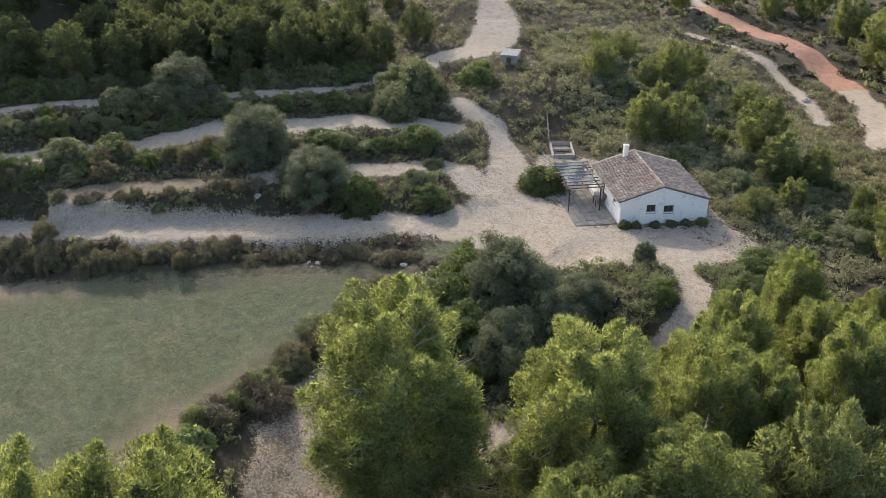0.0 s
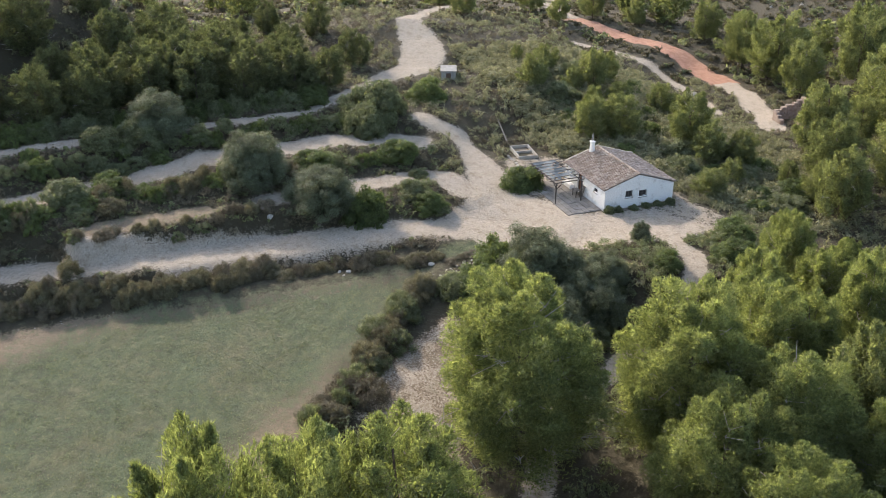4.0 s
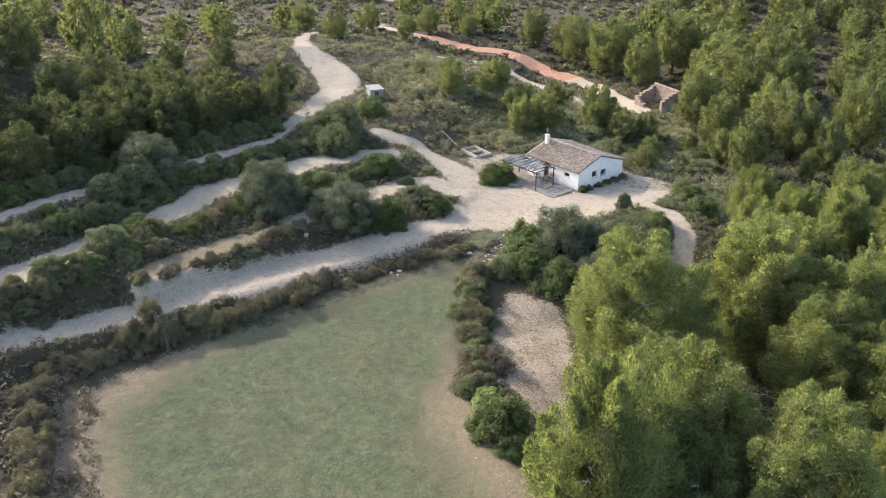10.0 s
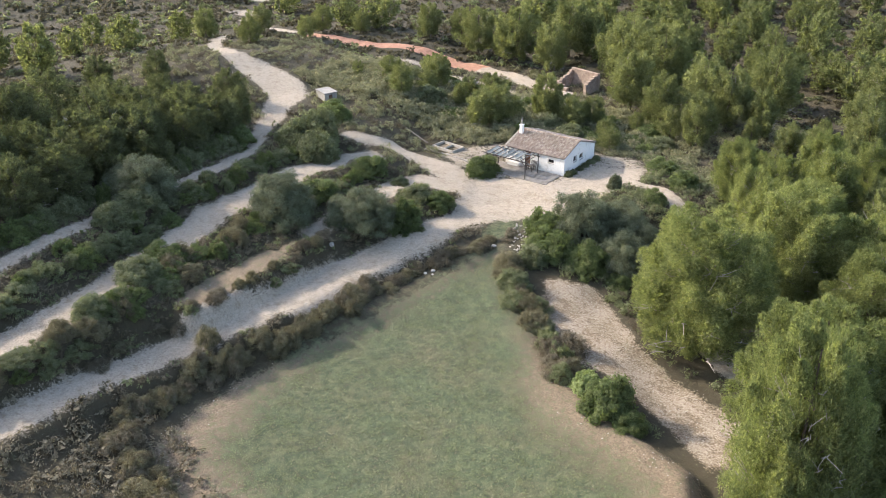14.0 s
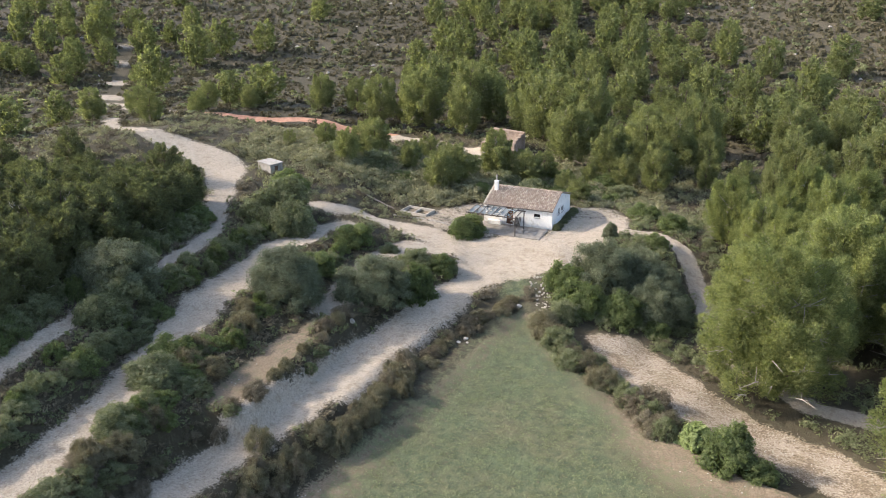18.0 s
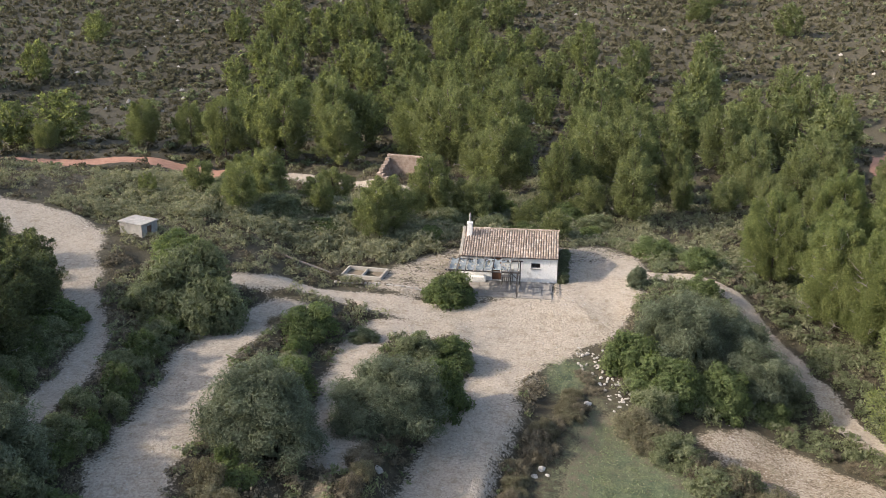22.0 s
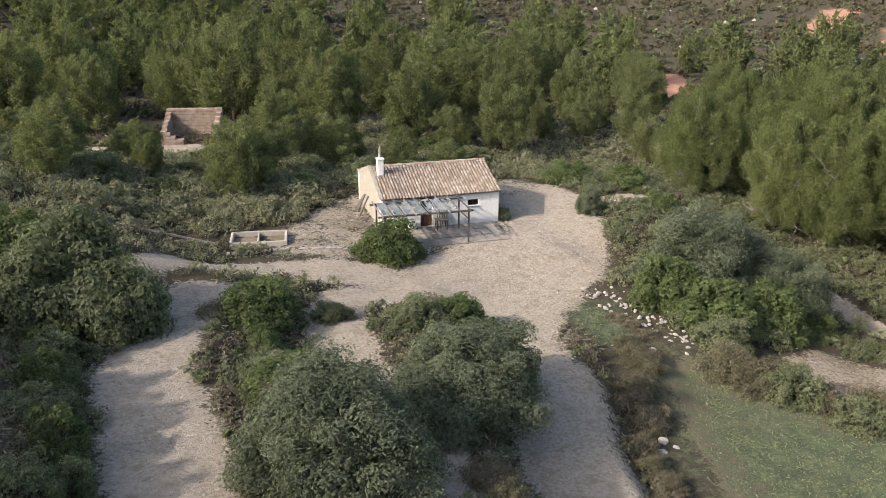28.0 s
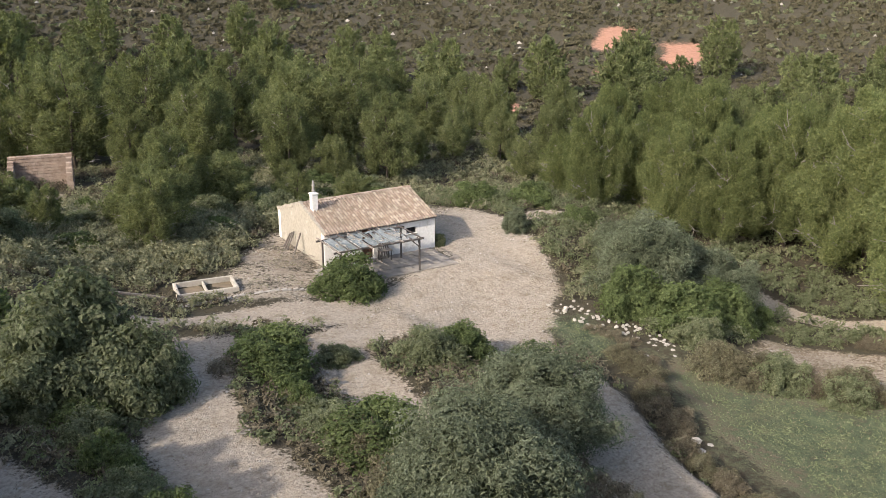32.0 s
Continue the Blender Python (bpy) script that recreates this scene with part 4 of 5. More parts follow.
scatter(324, 2600, 14, lambda x, y, r: (inside(x, y, HOUSE_SIDES) > 0) & ~yard(x, y) & (r.uniform(0, 1, len(x)) < 0.6), [tuft(540 + k, 9) for k in range(4)], (0.5, 1.6), "house_weeds", "dry weeds on the stony ground beside the house", SAGE, -4, 3)
scatter(325, 1500, 13, lambda x, y, r: (np.abs(inside(x, y, YARD)) < 1.6) & ~yard(x, y) & (y < 2) & (r.uniform(0, 1, len(x)) < 0.7), [tuft(550 + k, 9) for k in range(4)], (0.5, 1.5), "yard_weeds", "patchy dry weeds along the edge of the yard", BRAMBLE, 0, -6)
scatter(322, 9000, 36, lambda x, y, r: (zones(x, y)["dirt"] > 0.25) & (zones(x, y)["dirt"] + r.uniform(-0.75, 0.25, len(x)) < 0.55) & ~yard(x, y), [tuft(520 + k, 6) for k in range(4)], (0.35, 1.0), "track_weeds", "small dry weeds along the track edges", HEATH, -10, -24)
scatter(323, 9000, 34, lambda x, y, r: (zones(x, y)["dirt"] > 0.45) & (y < -11) & (np.sin(0.9 * x + 1.7 * np.sin(0.4 * y)) + np.sin(0.7 * y + x) + r.normal(0, 0.8, len(x)) > 0.2), [tuft(530 + k, 4) for k in range(3)], (0.4, 1.1), "terrace_tufts", "sparse dry tufts on the bare terraces", BRAMBLE, -14, -36)

# ---- things ----
def box(bm, x0, x1, y0, y1, z0, z1, m=None):
    vs = [bm.verts.new(((m @ Vector(p)) if m else p)) for p in ((x0, y0, z0), (x1, y0, z0), (x1, y1, z0), (x0, y1, z0), (x0, y0, z1), (x1, y0, z1), (x1, y1, z1), (x0, y1, z1))]
    for f in ((3, 2, 1, 0), (4, 5, 6, 7), (0, 1, 5, 4), (1, 2, 6, 5), (2, 3, 7, 6), (3, 0, 4, 7)):
        bm.faces.new([vs[k] for k in f])


def part(name, bm, mat, parent=None, label="", bevel=0.0, rough=0.0, seed=0):
    if bevel:
        bmesh.ops.bevel(bm, geom=list(bm.edges), offset=bevel, segments=1, affect="EDGES", profile=0.5)
    if rough:
        r = random.Random(seed)
        for v in bm.verts:
            v.co += Vector((r.gauss(0, rough), r.gauss(0, rough), r.gauss(0, rough)))
    bmesh.ops.recalc_face_normals(bm, faces=list(bm.faces))
    me = bpy.data.meshes.new(name)
    bm.to_mesh(me)
    bm.free()
    me.materials.append(mat)
    ob = new(name, me)
    if parent:
        ob.parent = parent
    if label:
        tagged(ob, label)
    return ob


def blocks(name, boxes, mat, parent=None, label="", bevel=0.0, rough=0.0):
    bm = bmesh.new()
    for b in boxes:
        box(bm, *b)
    return part(name, bm, mat, parent, label, bevel, rough)


def beam(name, a, b, half, mat, parent, sag=0.0, label=""):
    """A squared, slightly crooked timber between two points."""
    bm = bmesh.new()
    a, b = Vector(a), Vector(b)
    d = b - a
    m = Matrix.Translation(a) @ d.to_track_quat("X", "Z").to_matrix().to_4x4()
    box(bm, 0, d.length, -half, half, -half, half, m)
    return part(name, bm, mat, parent, label, half * 0.25)


# the house
W0, W1, D0, D1 = -8.5, 0.0, 0.15, 8.25
EAVE, BACK, RIDGE_Y, RIDGE_Z = 2.36, 2.12, 3.95, 3.55
house = tagged(new("farmhouse"), "small whitewashed stone farmhouse with a clay tile roof", "house")
T = 0.42
door0, door1, win0, win1 = -5.70, -4.85, -2.28, -1.48
front = [(W0, door0, D0, D0 + T, -0.6, EAVE), (door0, door1, D0, D0 + T, 2.20, EAVE), (door0, door1, D0, D0 + T, -0.6, 0.10),
         (door1, win0, D0, D0 + T, -0.6, EAVE), (win0, win1, D0, D0 + T, -0.6, 1.38), (win0, win1, D0, D0 + T, 1.84, EAVE), (win1, W1, D0, D0 + T, -0.6, EAVE)]
blocks("wall", front, WHITE, house, "flaking whitewashed front wall")
blocks("wall", [(W0, W1, D1 - T, D1, -1.2, BACK)], WHITE, house)


def gable(x0, x1, holes, mat, label):
    """A gable wall in upright strips under the slopes, open at the holes."""
    bm = bmesh.new()
    ys = sorted({D0 + T, D1 - T, RIDGE_Y} | {h[0] for h in holes} | {h[1] for h in holes})

    def top(y):
        return EAVE + (RIDGE_Z - EAVE) * (y - D0) / (RIDGE_Y - D0) if y <= RIDGE_Y else BACK + (RIDGE_Z - BACK) * (D1 - y) / (D1 - RIDGE_Y)

    def strip(ya, yb, za, zb, zc, zd):
        vs = [bm.verts.new(p) for p in ((x0, ya, za), (x1, ya, za), (x1, yb, zb), (x0, yb, zb), (x0, ya, zc), (x1, ya, zc), (x1, yb, zd), (x0, yb, zd))]
        for f in ((3, 2, 1, 0), (4, 5, 6, 7), (0, 1, 5, 4), (1, 2, 6, 5), (2, 3, 7, 6), (3, 0, 4, 7)):
            bm.faces.new([vs[k] for k in f])

    for ya, yb in zip(ys, ys[1:]):
        hole = [h for h in holes if h[0] <= ya and yb <= h[1]]
        if hole:
            _, _, lo, hi = hole[0]
            strip(ya, yb, -1.2, -1.2, lo, lo)
            strip(ya, yb, hi, hi, top(ya) - 0.03, top(yb) - 0.03)
        else:
            strip(ya, yb, -1.2, -1.2, top(ya) - 0.03, top(yb) - 0.03)
    bmesh.ops.remove_doubles(bm, verts=bm.verts, dist=0.001)
    return part("gable_wall", bm, mat, house, label)


gable(W1 - T, W1, [(2.55, 3.42, 1.14, 1.90), (4.15, 5.10, 1.02, 1.74)], WHITE, "whitewashed gable wall with two windows and grey stains")
gable(W0, W0 + T, [], CREAM, "bare yellowed gable wall")
blocks("inner_floor", [(W0 + T, W1 - T, D0 + T, D1 - T, -0.2, 0.06)], CONCRETE, house)


def window(name, x0, x1, y0, y1, z0, z1, along_x):
    w = new(name)
    w.parent = house
    b = 0.05
    if along_x:
        y = y0 + 0.16
        for bx in ((x0, x0 + b, y, y + b, z0, z1), (x1 - b, x1, y, y + b, z0, z1), (x0 + b, x1 - b, y, y + b, z0, z0 + b), (x0 + b, x1 - b, y, y + b, z1 - b, z1), ((x0 + x1) / 2 - 0.02, (x0 + x1) / 2 + 0.02, y, y + b, z0 + b, z1 - b)):
            blocks("frame_bar", [bx], DARKWOOD, w)
        # no shutter here: an added panel whose colour gives the darkness indoors
        blocks("shutter", [(x0 + b, x1 - b, y + 0.06, y + 0.09, z0 + b, z1 - b)], DARK, w, "near-black panel standing in for the unlit room")
        blocks("sill", [(x0 - 0.06, x1 + 0.06, y0 - 0.06, y0 - 0.003, z0 - 0.07, z0 - 0.005)], CONCRETE, w, "", 0.012)
    else:
        x = x1 - 0.22
        for bx in ((x, x + b, y0, y0 + b, z0, z1), (x, x + b, y1 - b, y1, z0, z1), (x, x + b, y0 + b, y1 - b, z0, z0 + b), (x, x + b, y0 + b, y1 - b, z1 - b, z1), (x, x + b, (y0 + y1) / 2 - 0.02, (y0 + y1) / 2 + 0.02, z0 + b, z1 - b)):
            blocks("frame_bar", [bx], GREYWOOD, w)
        # the opening's shade is an added dark panel behind the bars
        blocks("shutter", [(x - 0.05, x - 0.02, y0 + b, y1 - b, z0 + b, z1 - b)], DARKWOOD, w, "dark wooden panel standing in for the unlit opening")
        blocks("sill", [(x1 + 0.003, x1 + 0.07, y0 - 0.06, y1 + 0.06, z0 - 0.08, z0 - 0.01)], CONCRETE, w, "", 0.012)
    return w


window("window", win0, win1, D0, D0 + T, 1.38, 1.84, True)
window("window", W1 - T, W1, 2.55, 3.42, 1.14, 1.90, False)
window("window", W1 - T, W1, 4.15, 5.10, 1.02, 1.74, False)
door = new("door")
door.parent = house
blocks("leaf", [(door0 + 0.06, door1 - 0.06, D0 + 0.20, D0 + 0.25, 0.11, 2.14)], BROWNWOOD, door, "brown wooden door")
for k in range(4):
    xk = door0 + 0.10 + k * 0.17
    blocks("plank", [(xk, xk + 0.15, D0 + 0.176, D0 + 0.197, 0.13, 2.10)], BROWNWOOD, door)
blocks("jamb", [(door0, door0 + 0.058, D0 + 0.16, D0 + 0.26, 0.10, 2.20)], DARKWOOD, door)
blocks("jamb", [(door1 - 0.058, door1, D0 + 0.16, D0 + 0.26, 0.10, 2.20)], DARKWOOD, door)
blocks("lintel", [(door0 - 0.15, door1 + 0.15, D0 - 0.02, D0 - 0.003, 2.20, 2.34)], BROWNWOOD, house, "brown wooden lintel")


# roof: boards below, rows of half-round clay tiles above
def slope_tiles(y_eave, z_eave, y_ridge, z_ridge, x0, x1, seed):
    """Tiles in columns from eave to ridge: channel tiles and cover tiles, each with its own edges."""
    r = np.random.default_rng(seed)
    run, rise = y_ridge - y_eave, z_ridge - z_eave
    length = math.hypot(run, rise)
    d = np.array([0, run / length, rise / length])
    nrm = np.array([0, -rise / length, run / length]) * (1 if run > 0 else -1)
    cols, rows = int((x1 - x0) / 0.225), int(length / 0.33) + 1
    parts, step = [], length / rows
    for c in range(cols + 1):
        xc = x0 + (c + 0.5) * (x1 - x0) / (cols + 1)
        wave = 0.02 * math.sin(c * 0.55) + r.normal(0, 0.004)
        for k in range(rows):
            dip = -0.035 * math.sin(math.pi * (k + 0.5) / rows) * math.sin(math.pi * (c + 0.5) / cols)
            base = np.array([xc + r.normal(0, 0.008), y_eave, z_eave]) + d * (k * step - 0.05) + nrm * (0.05 + wave + dip + 0.012 * 1)
            tip = base + d * (step + 0.07) + nrm * -0.022
            ring = []
            for p, rad in ((base, 0.098), (tip, 0.078)):
                for a in np.linspace(0, math.pi, 6):
                    ring.append(p + np.array([math.cos(a) * rad, 0, 0]) + nrm * math.sin(a) * rad * 0.85)
            q = [(j, j + 1, 6 + j + 1, 6 + j) for j in range(5)]
            parts.append((np.array(ring), np.array(q)))
    return joined(parts)


roof = new("roof")
roof.parent = house
for nm, ye, ze, mat, seed in (("front_tiles", D0 - 0.22, EAVE - 0.03, TILE, 1), ("back_tiles", D1 + 0.20, BACK - 0.03, TILE_GREY, 2)):
    v, q = slope_tiles(ye, ze, RIDGE_Y, RIDGE_Z + 0.02, W0 - (0.02 if seed == 1 else -0.25), W1 + 0.10, seed)
    tiles = new(nm, mesh_np(nm, v, q, mat))
    tiles.parent = roof
    tagged(tiles, "rows of weathered half-round clay tiles" if seed == 1 else "rows of grey lichened clay tiles", kind="stuff")
    bm = bmesh.new()
    pts = [(W0 + 0.02, ye + (0.06 if seed == 1 else -0.06), ze), (W1 + 0.06, ye + (0.06 if seed == 1 else -0.06), ze), (W1 + 0.06, RIDGE_Y, RIDGE_Z + 0.02), (W0 + 0.02, RIDGE_Y, RIDGE_Z + 0.02)]
    vs = [bm.verts.new(p) for p in pts] + [bm.verts.new((p[0], p[1], p[2] - 0.05)) for p in pts]
    for f in ((0, 1, 2, 3), (7, 6, 5, 4), (0, 4, 5, 1), (1, 5, 6, 2), (2, 6, 7, 3), (3, 7, 4, 0)):
        bm.faces.new([vs[k] for k in f])
    part("roof_deck", bm, TILE_GREY, roof)
ridge_parts = []
for k in range(26):
    x = W0 + 0.5 + k * (W1 - W0 - 0.4) / 26
    ring = []
    for px, rad in ((x, 0.13), (x + 0.36, 0.115)):
        for a in np.linspace(0, math.pi, 6):
            ring.append(np.array([px, RIDGE_Y + math.cos(a) * rad, RIDGE_Z + 0.09 + math.sin(a) * rad * 0.8 + 0.01 * math.sin(k * 1.7)]))
    ridge_parts.append((np.array(ring), np.array([(j, j + 1, 7 + j, 6 + j) for j in range(5)])))
v, q = joined(ridge_parts)
ridge = new("ridge_tiles", mesh_np("ridge_tiles", v, q, TILE))
ridge.parent = roof
bm = bmesh.new()
for k in range(9):
    f0, f1 = k / 9, (k + 1) / 9 + 0.02
    ya, yb = D0 - 0.1 + (RIDGE_Y - D0 + 0.1) * f0, D0 - 0.1 + (RIDGE_Y - D0 + 0.1) * f1
    za, zb = EAVE + 0.02 + (RIDGE_Z - EAVE) * f0, EAVE + 0.02 + (RIDGE_Z - EAVE) * f1
    vs = [bm.verts.new(p) for p in ((W0 - 0.10, ya, za), (W0 + 0.16, ya, za), (W0 + 0.16, yb, zb), (W0 - 0.10, yb, zb), (W0 - 0.10, ya, za + 0.13), (W0 + 0.16, ya, za + 0.13), (W0 + 0.16, yb, zb + 0.13), (W0 - 0.10, yb, zb + 0.13))]
    for f in ((3, 2, 1, 0), (4, 5, 6, 7), (0, 1, 5, 4), (1, 2, 6, 5), (2, 3, 7, 6), (3, 0, 4, 7)):
        bm.faces.new([vs[k2] for k2 in f])
part("verge", bm, CREAM, roof, "plastered verge along the gable", 0.0, 0.012)
bm = bmesh.new()
for k in range(9):
    f0, f1 = k / 9, (k + 1) / 9 + 0.02
    ya, yb = RIDGE_Y + (D1 - RIDGE_Y) * f0, RIDGE_Y + (D1 - RIDGE_Y) * f1
    za, zb = RIDGE_Z + 0.04 + (BACK - RIDGE_Z) * f0, RIDGE_Z + 0.04 + (BACK - RIDGE_Z) * f1
    vs = [bm.verts.new(p) for p in ((W0 - 0.03, ya, za - 0.1), (W0 + 0.26, ya, za - 0.1), (W0 + 0.26, yb, zb - 0.1), (W0 - 0.03, yb, zb - 0.1), (W0 - 0.03, ya, za + 0.16), (W0 + 0.26, ya, za + 0.16), (W0 + 0.26, yb, zb + 0.16), (W0 - 0.03, yb, zb + 0.16))]
    for f in ((3, 2, 1, 0), (4, 5, 6, 7), (0, 1, 5, 4), (1, 2, 6, 5), (2, 3, 7, 6), (3, 0, 4, 7)):
        bm.faces.new([vs[k2] for k2 in f])
part("verge", bm, CREAM, roof, "plastered verge along the gable", 0.0, 0.02)
chimney = new("chimney")
chimney.parent = house
blocks("stack", [(-8.13, -7.69, 2.74, 3.16, 3.05, 4.42)], WHITE, chimney, "whitewashed chimney stack", 0.03, 0.008)
blocks("cap", [(-8.18, -7.64, 2.69, 3.21, 4.423, 4.51)], WHITE, chimney, "", 0.02)
bm = bmesh.new()
bmesh.ops.create_cone(bm, cap_ends=True, segments=10, radius1=0.12, radius2=0.07, depth=0.42, matrix=pose(-7.91, 2.95, 4.81))
part("flue_pot", bm, CONCRETE, chimney, "narrow pale flue pot")
bm = bmesh.new()
bmesh.ops.create_cone(bm, cap_ends=True, segments=8, radius1=0.13, radius2=0.02, depth=0.40, matrix=pose(-7.91, 2.95, 5.22))
part("flue_cowl", bm, CONCRETE, chimney)

# terrace in front of the house, with its kerb
terrace = tagged(new("terrace_paving"), "worn grey stone paving before the farmhouse", "paving", kind="structure")
rs = random.Random(3)
for r_ in range(6):
    y0 = -3.72 + r_ * 0.64
    x = -9.6 + rs.uniform(0, 0.4)
    limit = -0.35 - 0.0 * r_
    while x < limit:
        w = rs.uniform(0.6, 1.1)
        x1 = min(x + w, limit)
        h = 0.115 + rs.uniform(-0.012, 0.012)
        if x1 - x > 0.2:
            blocks("slab", [(x + 0.012, x1 - 0.012, y0 + 0.012, y0 + 0.628, -0.15, h)], PAVING, terrace, "", 0.008)
        x += w
# pergola
pergola = tagged(new("pergola"), "dark timber pergola with torn grey shade cloth", "pergola")
PZ = 2.26
for x, y in ((-3.36, -3.62), (-3.2, -0.75), (-9.0, -3.5), (-9.0, -0.75)):
    beam("post", (x, y, at(x, y) - 0.05), (x, y, PZ), 0.055, DARKWOOD, pergola)
beam("front_beam", (-9.45, -3.52, PZ + 0.05), (-3.05, -3.66, PZ + 0.06), 0.06, DARKWOOD, pergola)
beam("back_beam", (-9.45, -0.75, PZ + 0.06), (-2.95, -0.77, PZ + 0.05), 0.06, DARKWOOD, pergola)
for k in range(9):
    x = -9.2 + k * 0.74
    beam("rafter", (x + rs.uniform(-0.05, 0.05), -4.05, PZ + 0.15), (x + rs.uniform(-0.08, 0.08), -0.35, PZ + 0.15 + rs.uniform(-0.03, 0.03)), 0.042, DARKWOOD if k % 3 else GREYWOOD, pergola)
beam("brace", (-3.36, -3.62, 1.75), (-3.9, -3.61, PZ), 0.035, DARKWOOD, pergola)
beam("brace", (-3.30, -3.62, 1.75), (-3.25, -3.1, PZ), 0.035, DARKWOOD, pergola)
bm = bmesh.new()
for s in range(7):
    xa = -9.1 + s * 0.74
    grid = []
    for i in range(5):
        for j in range(9):
            u, w = i / 4, j / 8
            grid.append(bm.verts.new((xa + u * 0.66, -3.5 + w * 2.7, PZ + 0.20 - 0.16 * math.sin(math.pi * u) * (0.6 + 0.4 * math.sin(7 * w + s)) + 0.012 * math.sin(23 * w + 5 * u + s))))
    for i in range(4):
        for j in range(8):
            if rs.random() > (0.12 if s < 6 else 0.5):
                bm.faces.new((grid[i * 9 + j], grid[(i + 1) * 9 + j], grid[(i + 1) * 9 + j + 1], grid[i * 9 + j + 1]))
part("shade_cloth", bm, CLOTH, pergola, "sagging torn grey shade cloth")

# table and bench against the wall
table = tagged(new("wooden_table"), "old wooden table standing against the house wall", "table")
for k in range(4):
    blocks("board", [(-4.85, -3.95, -0.95 + k * 0.15, -0.81 + k * 0.15, 0.82, 0.86)], GREYWOOD, table)
for lx in (-4.78, -4.06):
    for ly in (-0.90, -0.44):
        blocks("leg", [(lx, lx + 0.06, ly, ly + 0.06, 0.10, 0.82)], DARKWOOD, table)
bench = tagged(new("stone_bench"), "low whitewashed masonry bench by the wall", "bench")
blocks("seat", [(-7.9, -6.2, -0.42, 0.13, 0.10, 0.55)], WHITE, bench, "", 0.04, 0.008)
pallet = tagged(new("leaning_pallet"), "grey plank pallet leaning on the front wall", "pallet")
for k in range(5):
    beam("plank", (-4.55 + k * 0.17, -0.30, 0.12), (-4.53 + k * 0.17, 0.10, 1.25), 0.035, GREYWOOD, pallet)

# basin with a low divider
basin = tagged(new("water_basin"), "shallow empty masonry water basin with a divider", "basin")
m = pose(-16.9, -0.75, at(-16.9, -0.75) - 0.05, 0, 0, -8)
basin.matrix_world = m
for b in ((-1.85, 1.85, -1.15, -0.97), (-1.85, 1.85, 0.97, 1.15), (-1.85, -1.67, -0.97, 0.97), (1.67, 1.85, -0.97, 0.97)):
    blocks("rim", [(b[0], b[1], b[2], b[3], -0.5, 0.42)], RIM, basin, "", 0.03, 0.01)
blocks("divider", [(-0.10, 0.02, -0.97, 0.97, -0.2, 0.34)], RIM, basin, "", 0.02)
blocks("basin_floor", [(-1.67, 1.67, -0.97, 0.97, -0.3, 0.08)], SLUDGE, basin, "brown silted basin floor")

# low stone edging along the lane
edging = tagged(new("stone_edging"), "low broken stone edging beside the lane", "edging")
rs = random.Random(8)
for k in range(26):
    f = k / 25
    x, y = -19.2 + 9.3 * f, -3.0 - 0.3 * f + 0.15 * math.sin(5 * f)
    blocks("stone", [(x, x + rs.uniform(0.22, 0.38), y, y + rs.uniform(0.2, 0.3), at(x, y) - 0.1, at(x, y) + rs.uniform(0.05, 0.14))], CONCRETE, edging, "", 0.03, 0.02)
pole = tagged(new("fallen_pole"), "grey fallen pole lying across the scrub", "pole")
beam("shaft", (-24.5, -0.6, at(-24.5, -0.6) + 0.25), (-19.0, -1.6, at(-19, -1.6) + 0.12), 0.07, GREYWOOD, pole)

# small block hut on the slope
hut = tagged(new("pump_hut"), "small square concrete hut with a flat roof", "hut")
hut.matrix_world = pose(-36.7, -2.2, at(-36.7, -2.2) - 0.1, 0, 0, -22)
blocks("wall", [(-1.3, 1.3, -0.95, -0.75, 0, 1.15), (-1.3, 1.3, 0.75, 0.95, 0, 1.15), (-1.3, -1.1, -0.75, 0.75, 0, 1.15), (1.1, 1.3, -0.75, -0.3, 0, 1.15), (1.1, 1.3, 0.3, 0.75, 0, 1.15), (1.1, 1.3, -0.3, 0.3, 0.95, 1.15)], CONCRETE, hut, "rough grey block walls", 0.0, 0.01)
blocks("hut_roof", [(-1.4, 1.4, -1.05, 1.05, 1.153, 1.27)], CONCRETE, hut, "pale flat slab roof", 0.02)
blocks("hatch", [(1.12, 1.17, -0.3, 0.3, 0.1, 0.95)], RUST, hut)

# roofless ruin beyond the red road
ruin = tagged(new("ruined_hut"), "roofless ruined hut of reddish rubble stone", "ruin")
rz = at(-19.8, 41.2)
ruin.matrix_world = pose(-19.8, 41.2, rz - 0.1, 0, 0, -12)
rs = random.Random(21)


def rubble_wall(x0, x1, y0, y1, h0, h1, along_x):
    """A broken wall of rough courses; every stone is a piece of its own."""
    wall = blocks("wall_core", [(x0 + 0.06, x1 - 0.06, y0 + 0.06, y1 - 0.06, -0.3, min(h0, h1) - 0.3)], RUBBLE, ruin)
    length = (x1 - x0) if along_x else (y1 - y0)
    z = -0.2
    while z < max(h0, h1):
        s, tall = 0.0, rs.uniform(0.24, 0.36)
        while s < length - 0.05:
            w = min(rs.uniform(0.35, 0.75), length - s)
            f = (s + w / 2) / length
            if z + tall * 0.6 < h0 + (h1 - h0) * f + rs.uniform(-0.06, 0.05):
                a, c = s + 0.012, s + w - 0.012
                proud = rs.uniform(0, 0.05)
                b = (x0 + a, x0 + c, y0 - proud, y1 + proud, z, z + tall - 0.02) if along_x else (x0 - proud, x1 + proud, y0 + a, y0 + c, z, z + tall - 0.02)
                blocks("stone", [b], RUBBLE, wall, "", 0.0, 0.02)
            s += w
        z += tall


rubble_wall(-2.9, 2.9, 1.5, 2.0, 3.0, 3.1, True)
rubble_wall(2.4, 2.9, -1.6, 1.5, 1.9, 3.1, False)
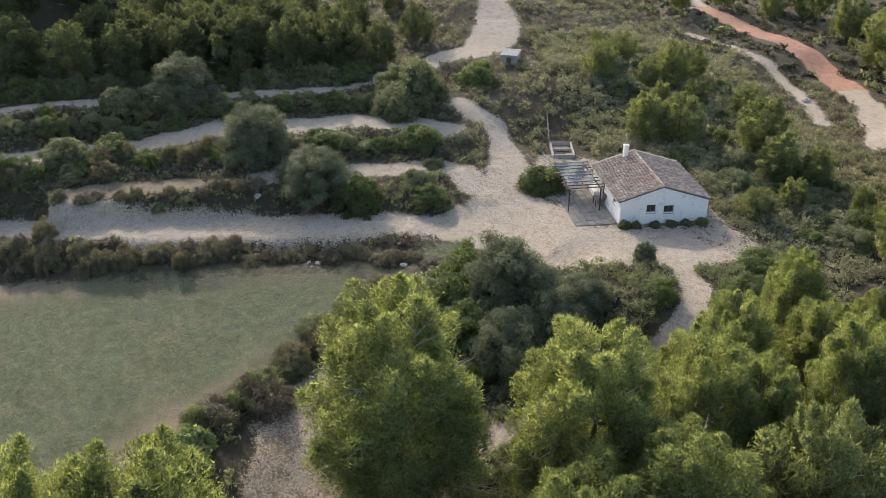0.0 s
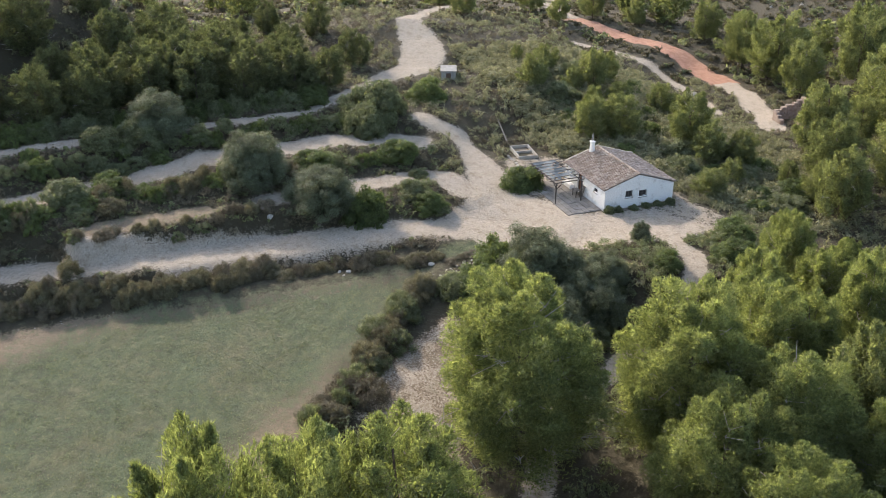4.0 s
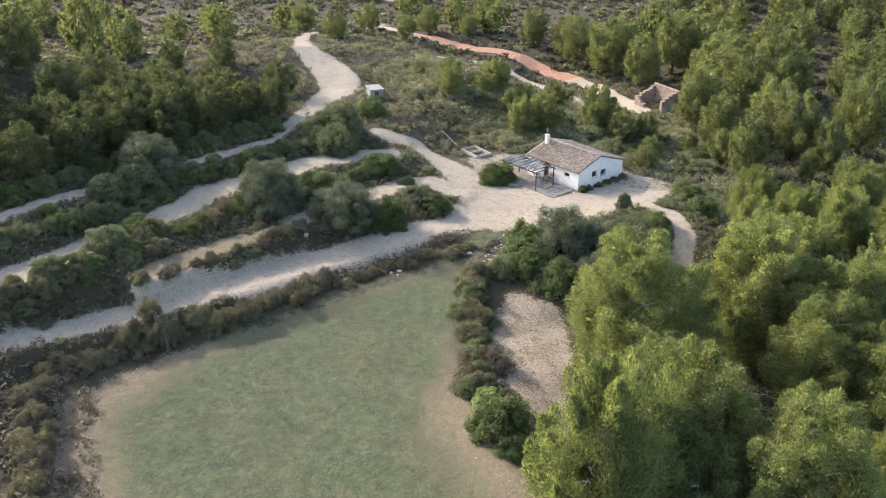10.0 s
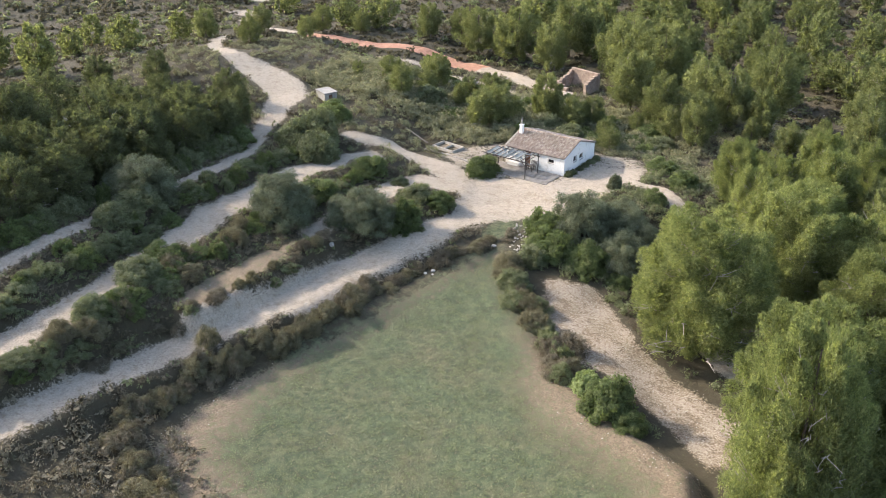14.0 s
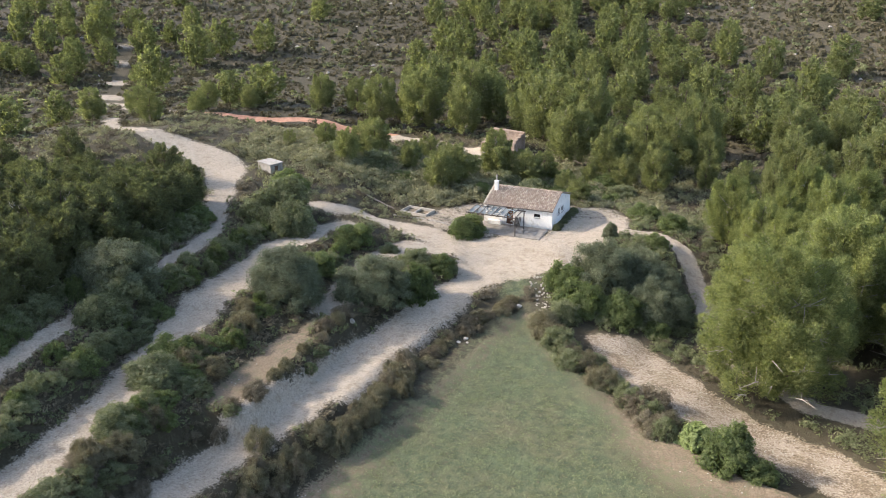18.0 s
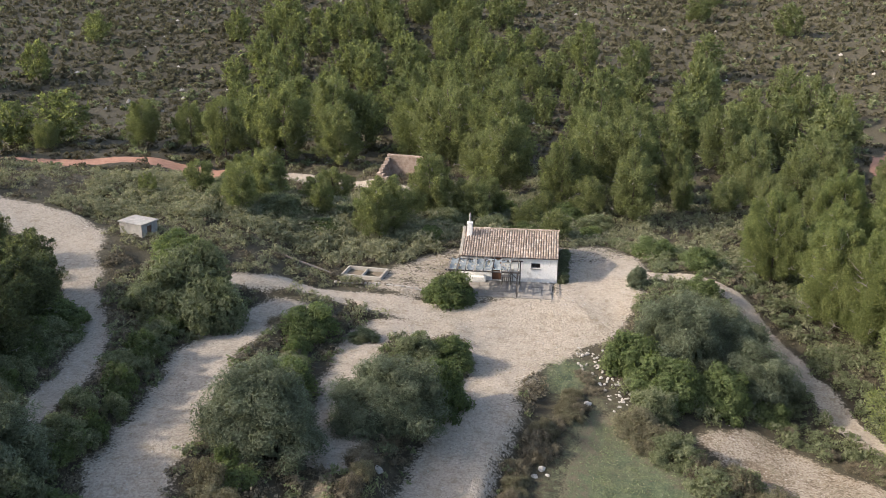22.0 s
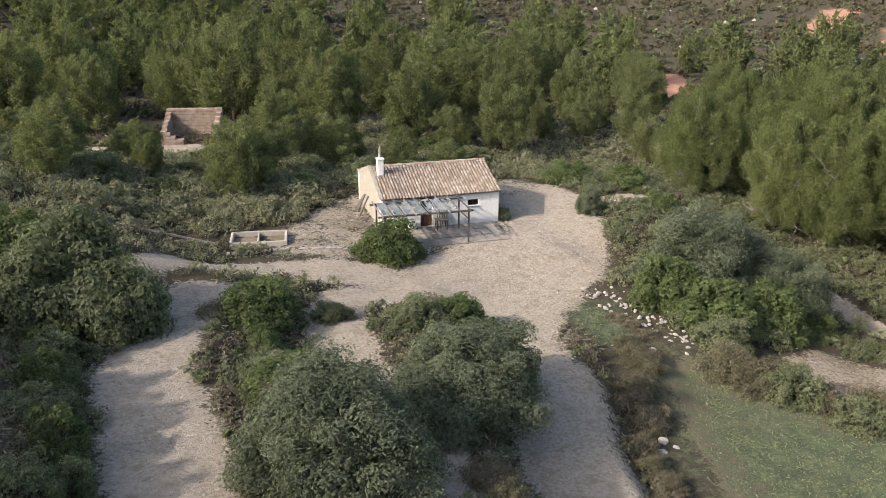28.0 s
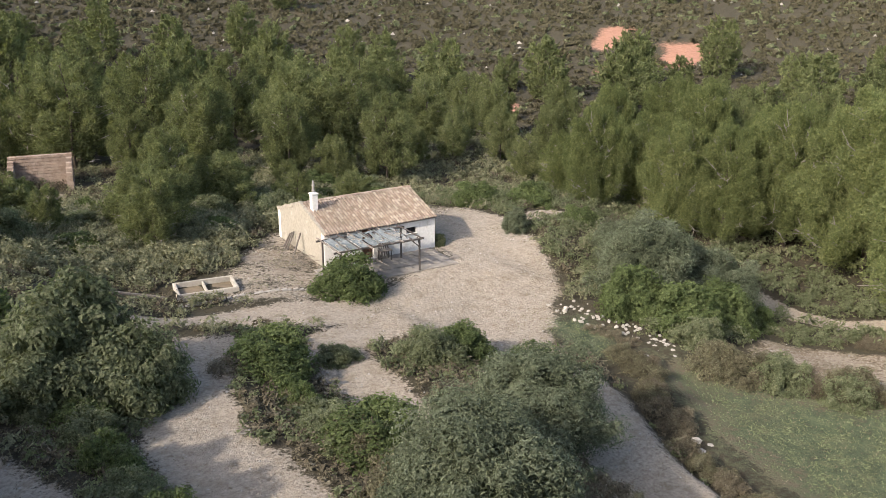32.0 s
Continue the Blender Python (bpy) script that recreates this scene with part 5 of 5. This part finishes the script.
rubble_wall(-2.9, -2.4, -2.2, 1.5, 1.2, 2.9, False)
rubble_wall(-2.4, -0.6, -2.2, -1.7, 1.3, 0.6, True)

# brushwood and boards beside the yellowed gable
heap = tagged(new("brushwood_heap"), "heap of dry grey branches beside the house", "brushwood")
rs = random.Random(31)
for k in range(60):
    x, y = -9.9 + rs.gauss(0, 0.7), 2.2 + rs.gauss(0, 1.2)
    a, l = rs.uniform(0, 6.28), rs.uniform(0.6, 1.6)
    z = at(x, y) + rs.uniform(0.03, 0.45)
    v, q = tube([(x, y, z), (x + math.cos(a) * l * 0.5, y + math.sin(a) * l * 0.5, z + rs.uniform(-0.02, 0.12)), (x + math.cos(a) * l, y + math.sin(a) * l, max(at(x, y) + 0.02, z + rs.uniform(-0.3, 0.05)))], [0.025, 0.018, 0.006], 4)
    ob = new("branch", mesh_np("branch", v, q, BRUSHWOOD))
    ob.parent = heap
boards = tagged(new("leaning_boards"), "weathered boards leaning on the gable", "boards")
for k in range(3):
    beam("board", (-9.25, 5.0 + k * 0.35, 0.0), (-8.62, 5.1 + k * 0.33, 1.3 - 0.15 * k), 0.05, GREYWOOD, boards)
beam("board", (-9.6, 3.1, 0.05), (-8.62, 3.9, 1.5), 0.05, GREYWOOD, boards)

# bushes at the foot of the shaded gable
for x, y, rad, h in ((0.55, 0.5, 0.55, 1.0), (0.6, 1.5, 0.5, 0.8), (0.6, 3.3, 0.6, 0.6), (0.6, 4.8, 0.65, 0.6), (0.65, 6.2, 0.6, 0.6), (0.7, 7.6, 0.6, 0.8)):
    bush("wall_shrub", OAKS, x, y, rad, h, "small dark shrub at the foot of the wall")

# stones
def stone_mesh(seed):
    r = np.random.default_rng(seed)
    bm = bmesh.new()
    bmesh.ops.create_icosphere(bm, subdivisions=1, radius=1.0)
    for v in bm.verts:
        v.co *= 1 + r.normal(0, 0.16)
        v.co.z *= 0.7
    me = bpy.data.meshes.new("stone")
    bm.to_mesh(me)
    bm.free()
    me.materials.append(STONE)
    return me


STONES = [stone_mesh(k) for k in range(5)]
pile = tagged(new("rock_pile"), "pile of pale limestone rocks on the bank", "rocks")
rs = random.Random(17)
for k in range(84):
    f = rs.random()
    x, y = 3.6 + 2.4 * (f - 0.5) + rs.gauss(0, 0.7), -15.4 - 6.4 * (f - 0.5) + rs.gauss(0, 0.9)
    s = rs.uniform(0.04, 0.17)
    ob = new("rock", rs.choice(STONES))
    ob.parent = pile
    ob.matrix_basis = pose(x, y, at(x, y) + 0.3 * s, rs.uniform(-20, 20), rs.uniform(-20, 20), rs.uniform(0, 360)) @ Matrix.Diagonal((s * rs.uniform(0.8, 1.4), s, s, 1))
for x, y, s in ((-0.8, -26.6, 0.26), (-1.2, -27.4, 0.2), (-0.4, -27.2, 0.15), (-38, 37.4, 0.6), (-10.2, -31.8, 0.35), (2.2, -19.4, 0.3)):
    ob = new("boulder", rs.choice(STONES))
    ob.matrix_world = pose(x, y, at(x, y) + 0.25 * s, 10, 5, rs.uniform(0, 360)) @ Matrix.Diagonal((s * 1.3, s, s, 1))
    tagged(ob, "pale limestone boulder lying on the bank", "boulder")


def pebble(seed):
    r = np.random.default_rng(seed)
    v = np.array([(-1, 0, 0), (0, -1, 0), (1, 0, 0), (0, 1, 0), (0.1, 0, 0.8)]) * (1 + r.normal(0, 0.2, (5, 1)))
    q = np.array([(0, 1, 4, 4), (1, 2, 4, 4), (2, 3, 4, 4), (3, 0, 4, 4)])
    v = np.concatenate([v[[0, 1]], v[[4]], v[[4]] + 0.02, v[[1, 2]], v[[4]], v[[4]] + 0.02, v[[2, 3]], v[[4]], v[[4]] + 0.02, v[[3, 0]], v[[4]], v[[4]] + 0.02])
    return v, np.arange(16).reshape(4, 4), np.full(16, 0.5)


scatter(330, 15000, 48, lambda x, y, r: ((bare(x, y) > 0.35) & (zones(x, y)["field"] < 0.3)) & (r.uniform(0, 1, len(x)) < 0.7) & ~((x > -9.8) & (x < 0.4) & (y > -4) & (y < 9)), [pebble(k) for k in range(4)], (0.03, 0.09), "loose_stones", "small loose stones on the tracks", STONE, -8, -18)
scatter(331, 1500, 260, lambda x, y, r: (y > 60) & (bare(x, y) < 0.2), [pebble(k) for k in range(4)], (0.2, 0.7), "distant_rocks", "pale rock outcrops on the distant hill", STONE, 0, 150)
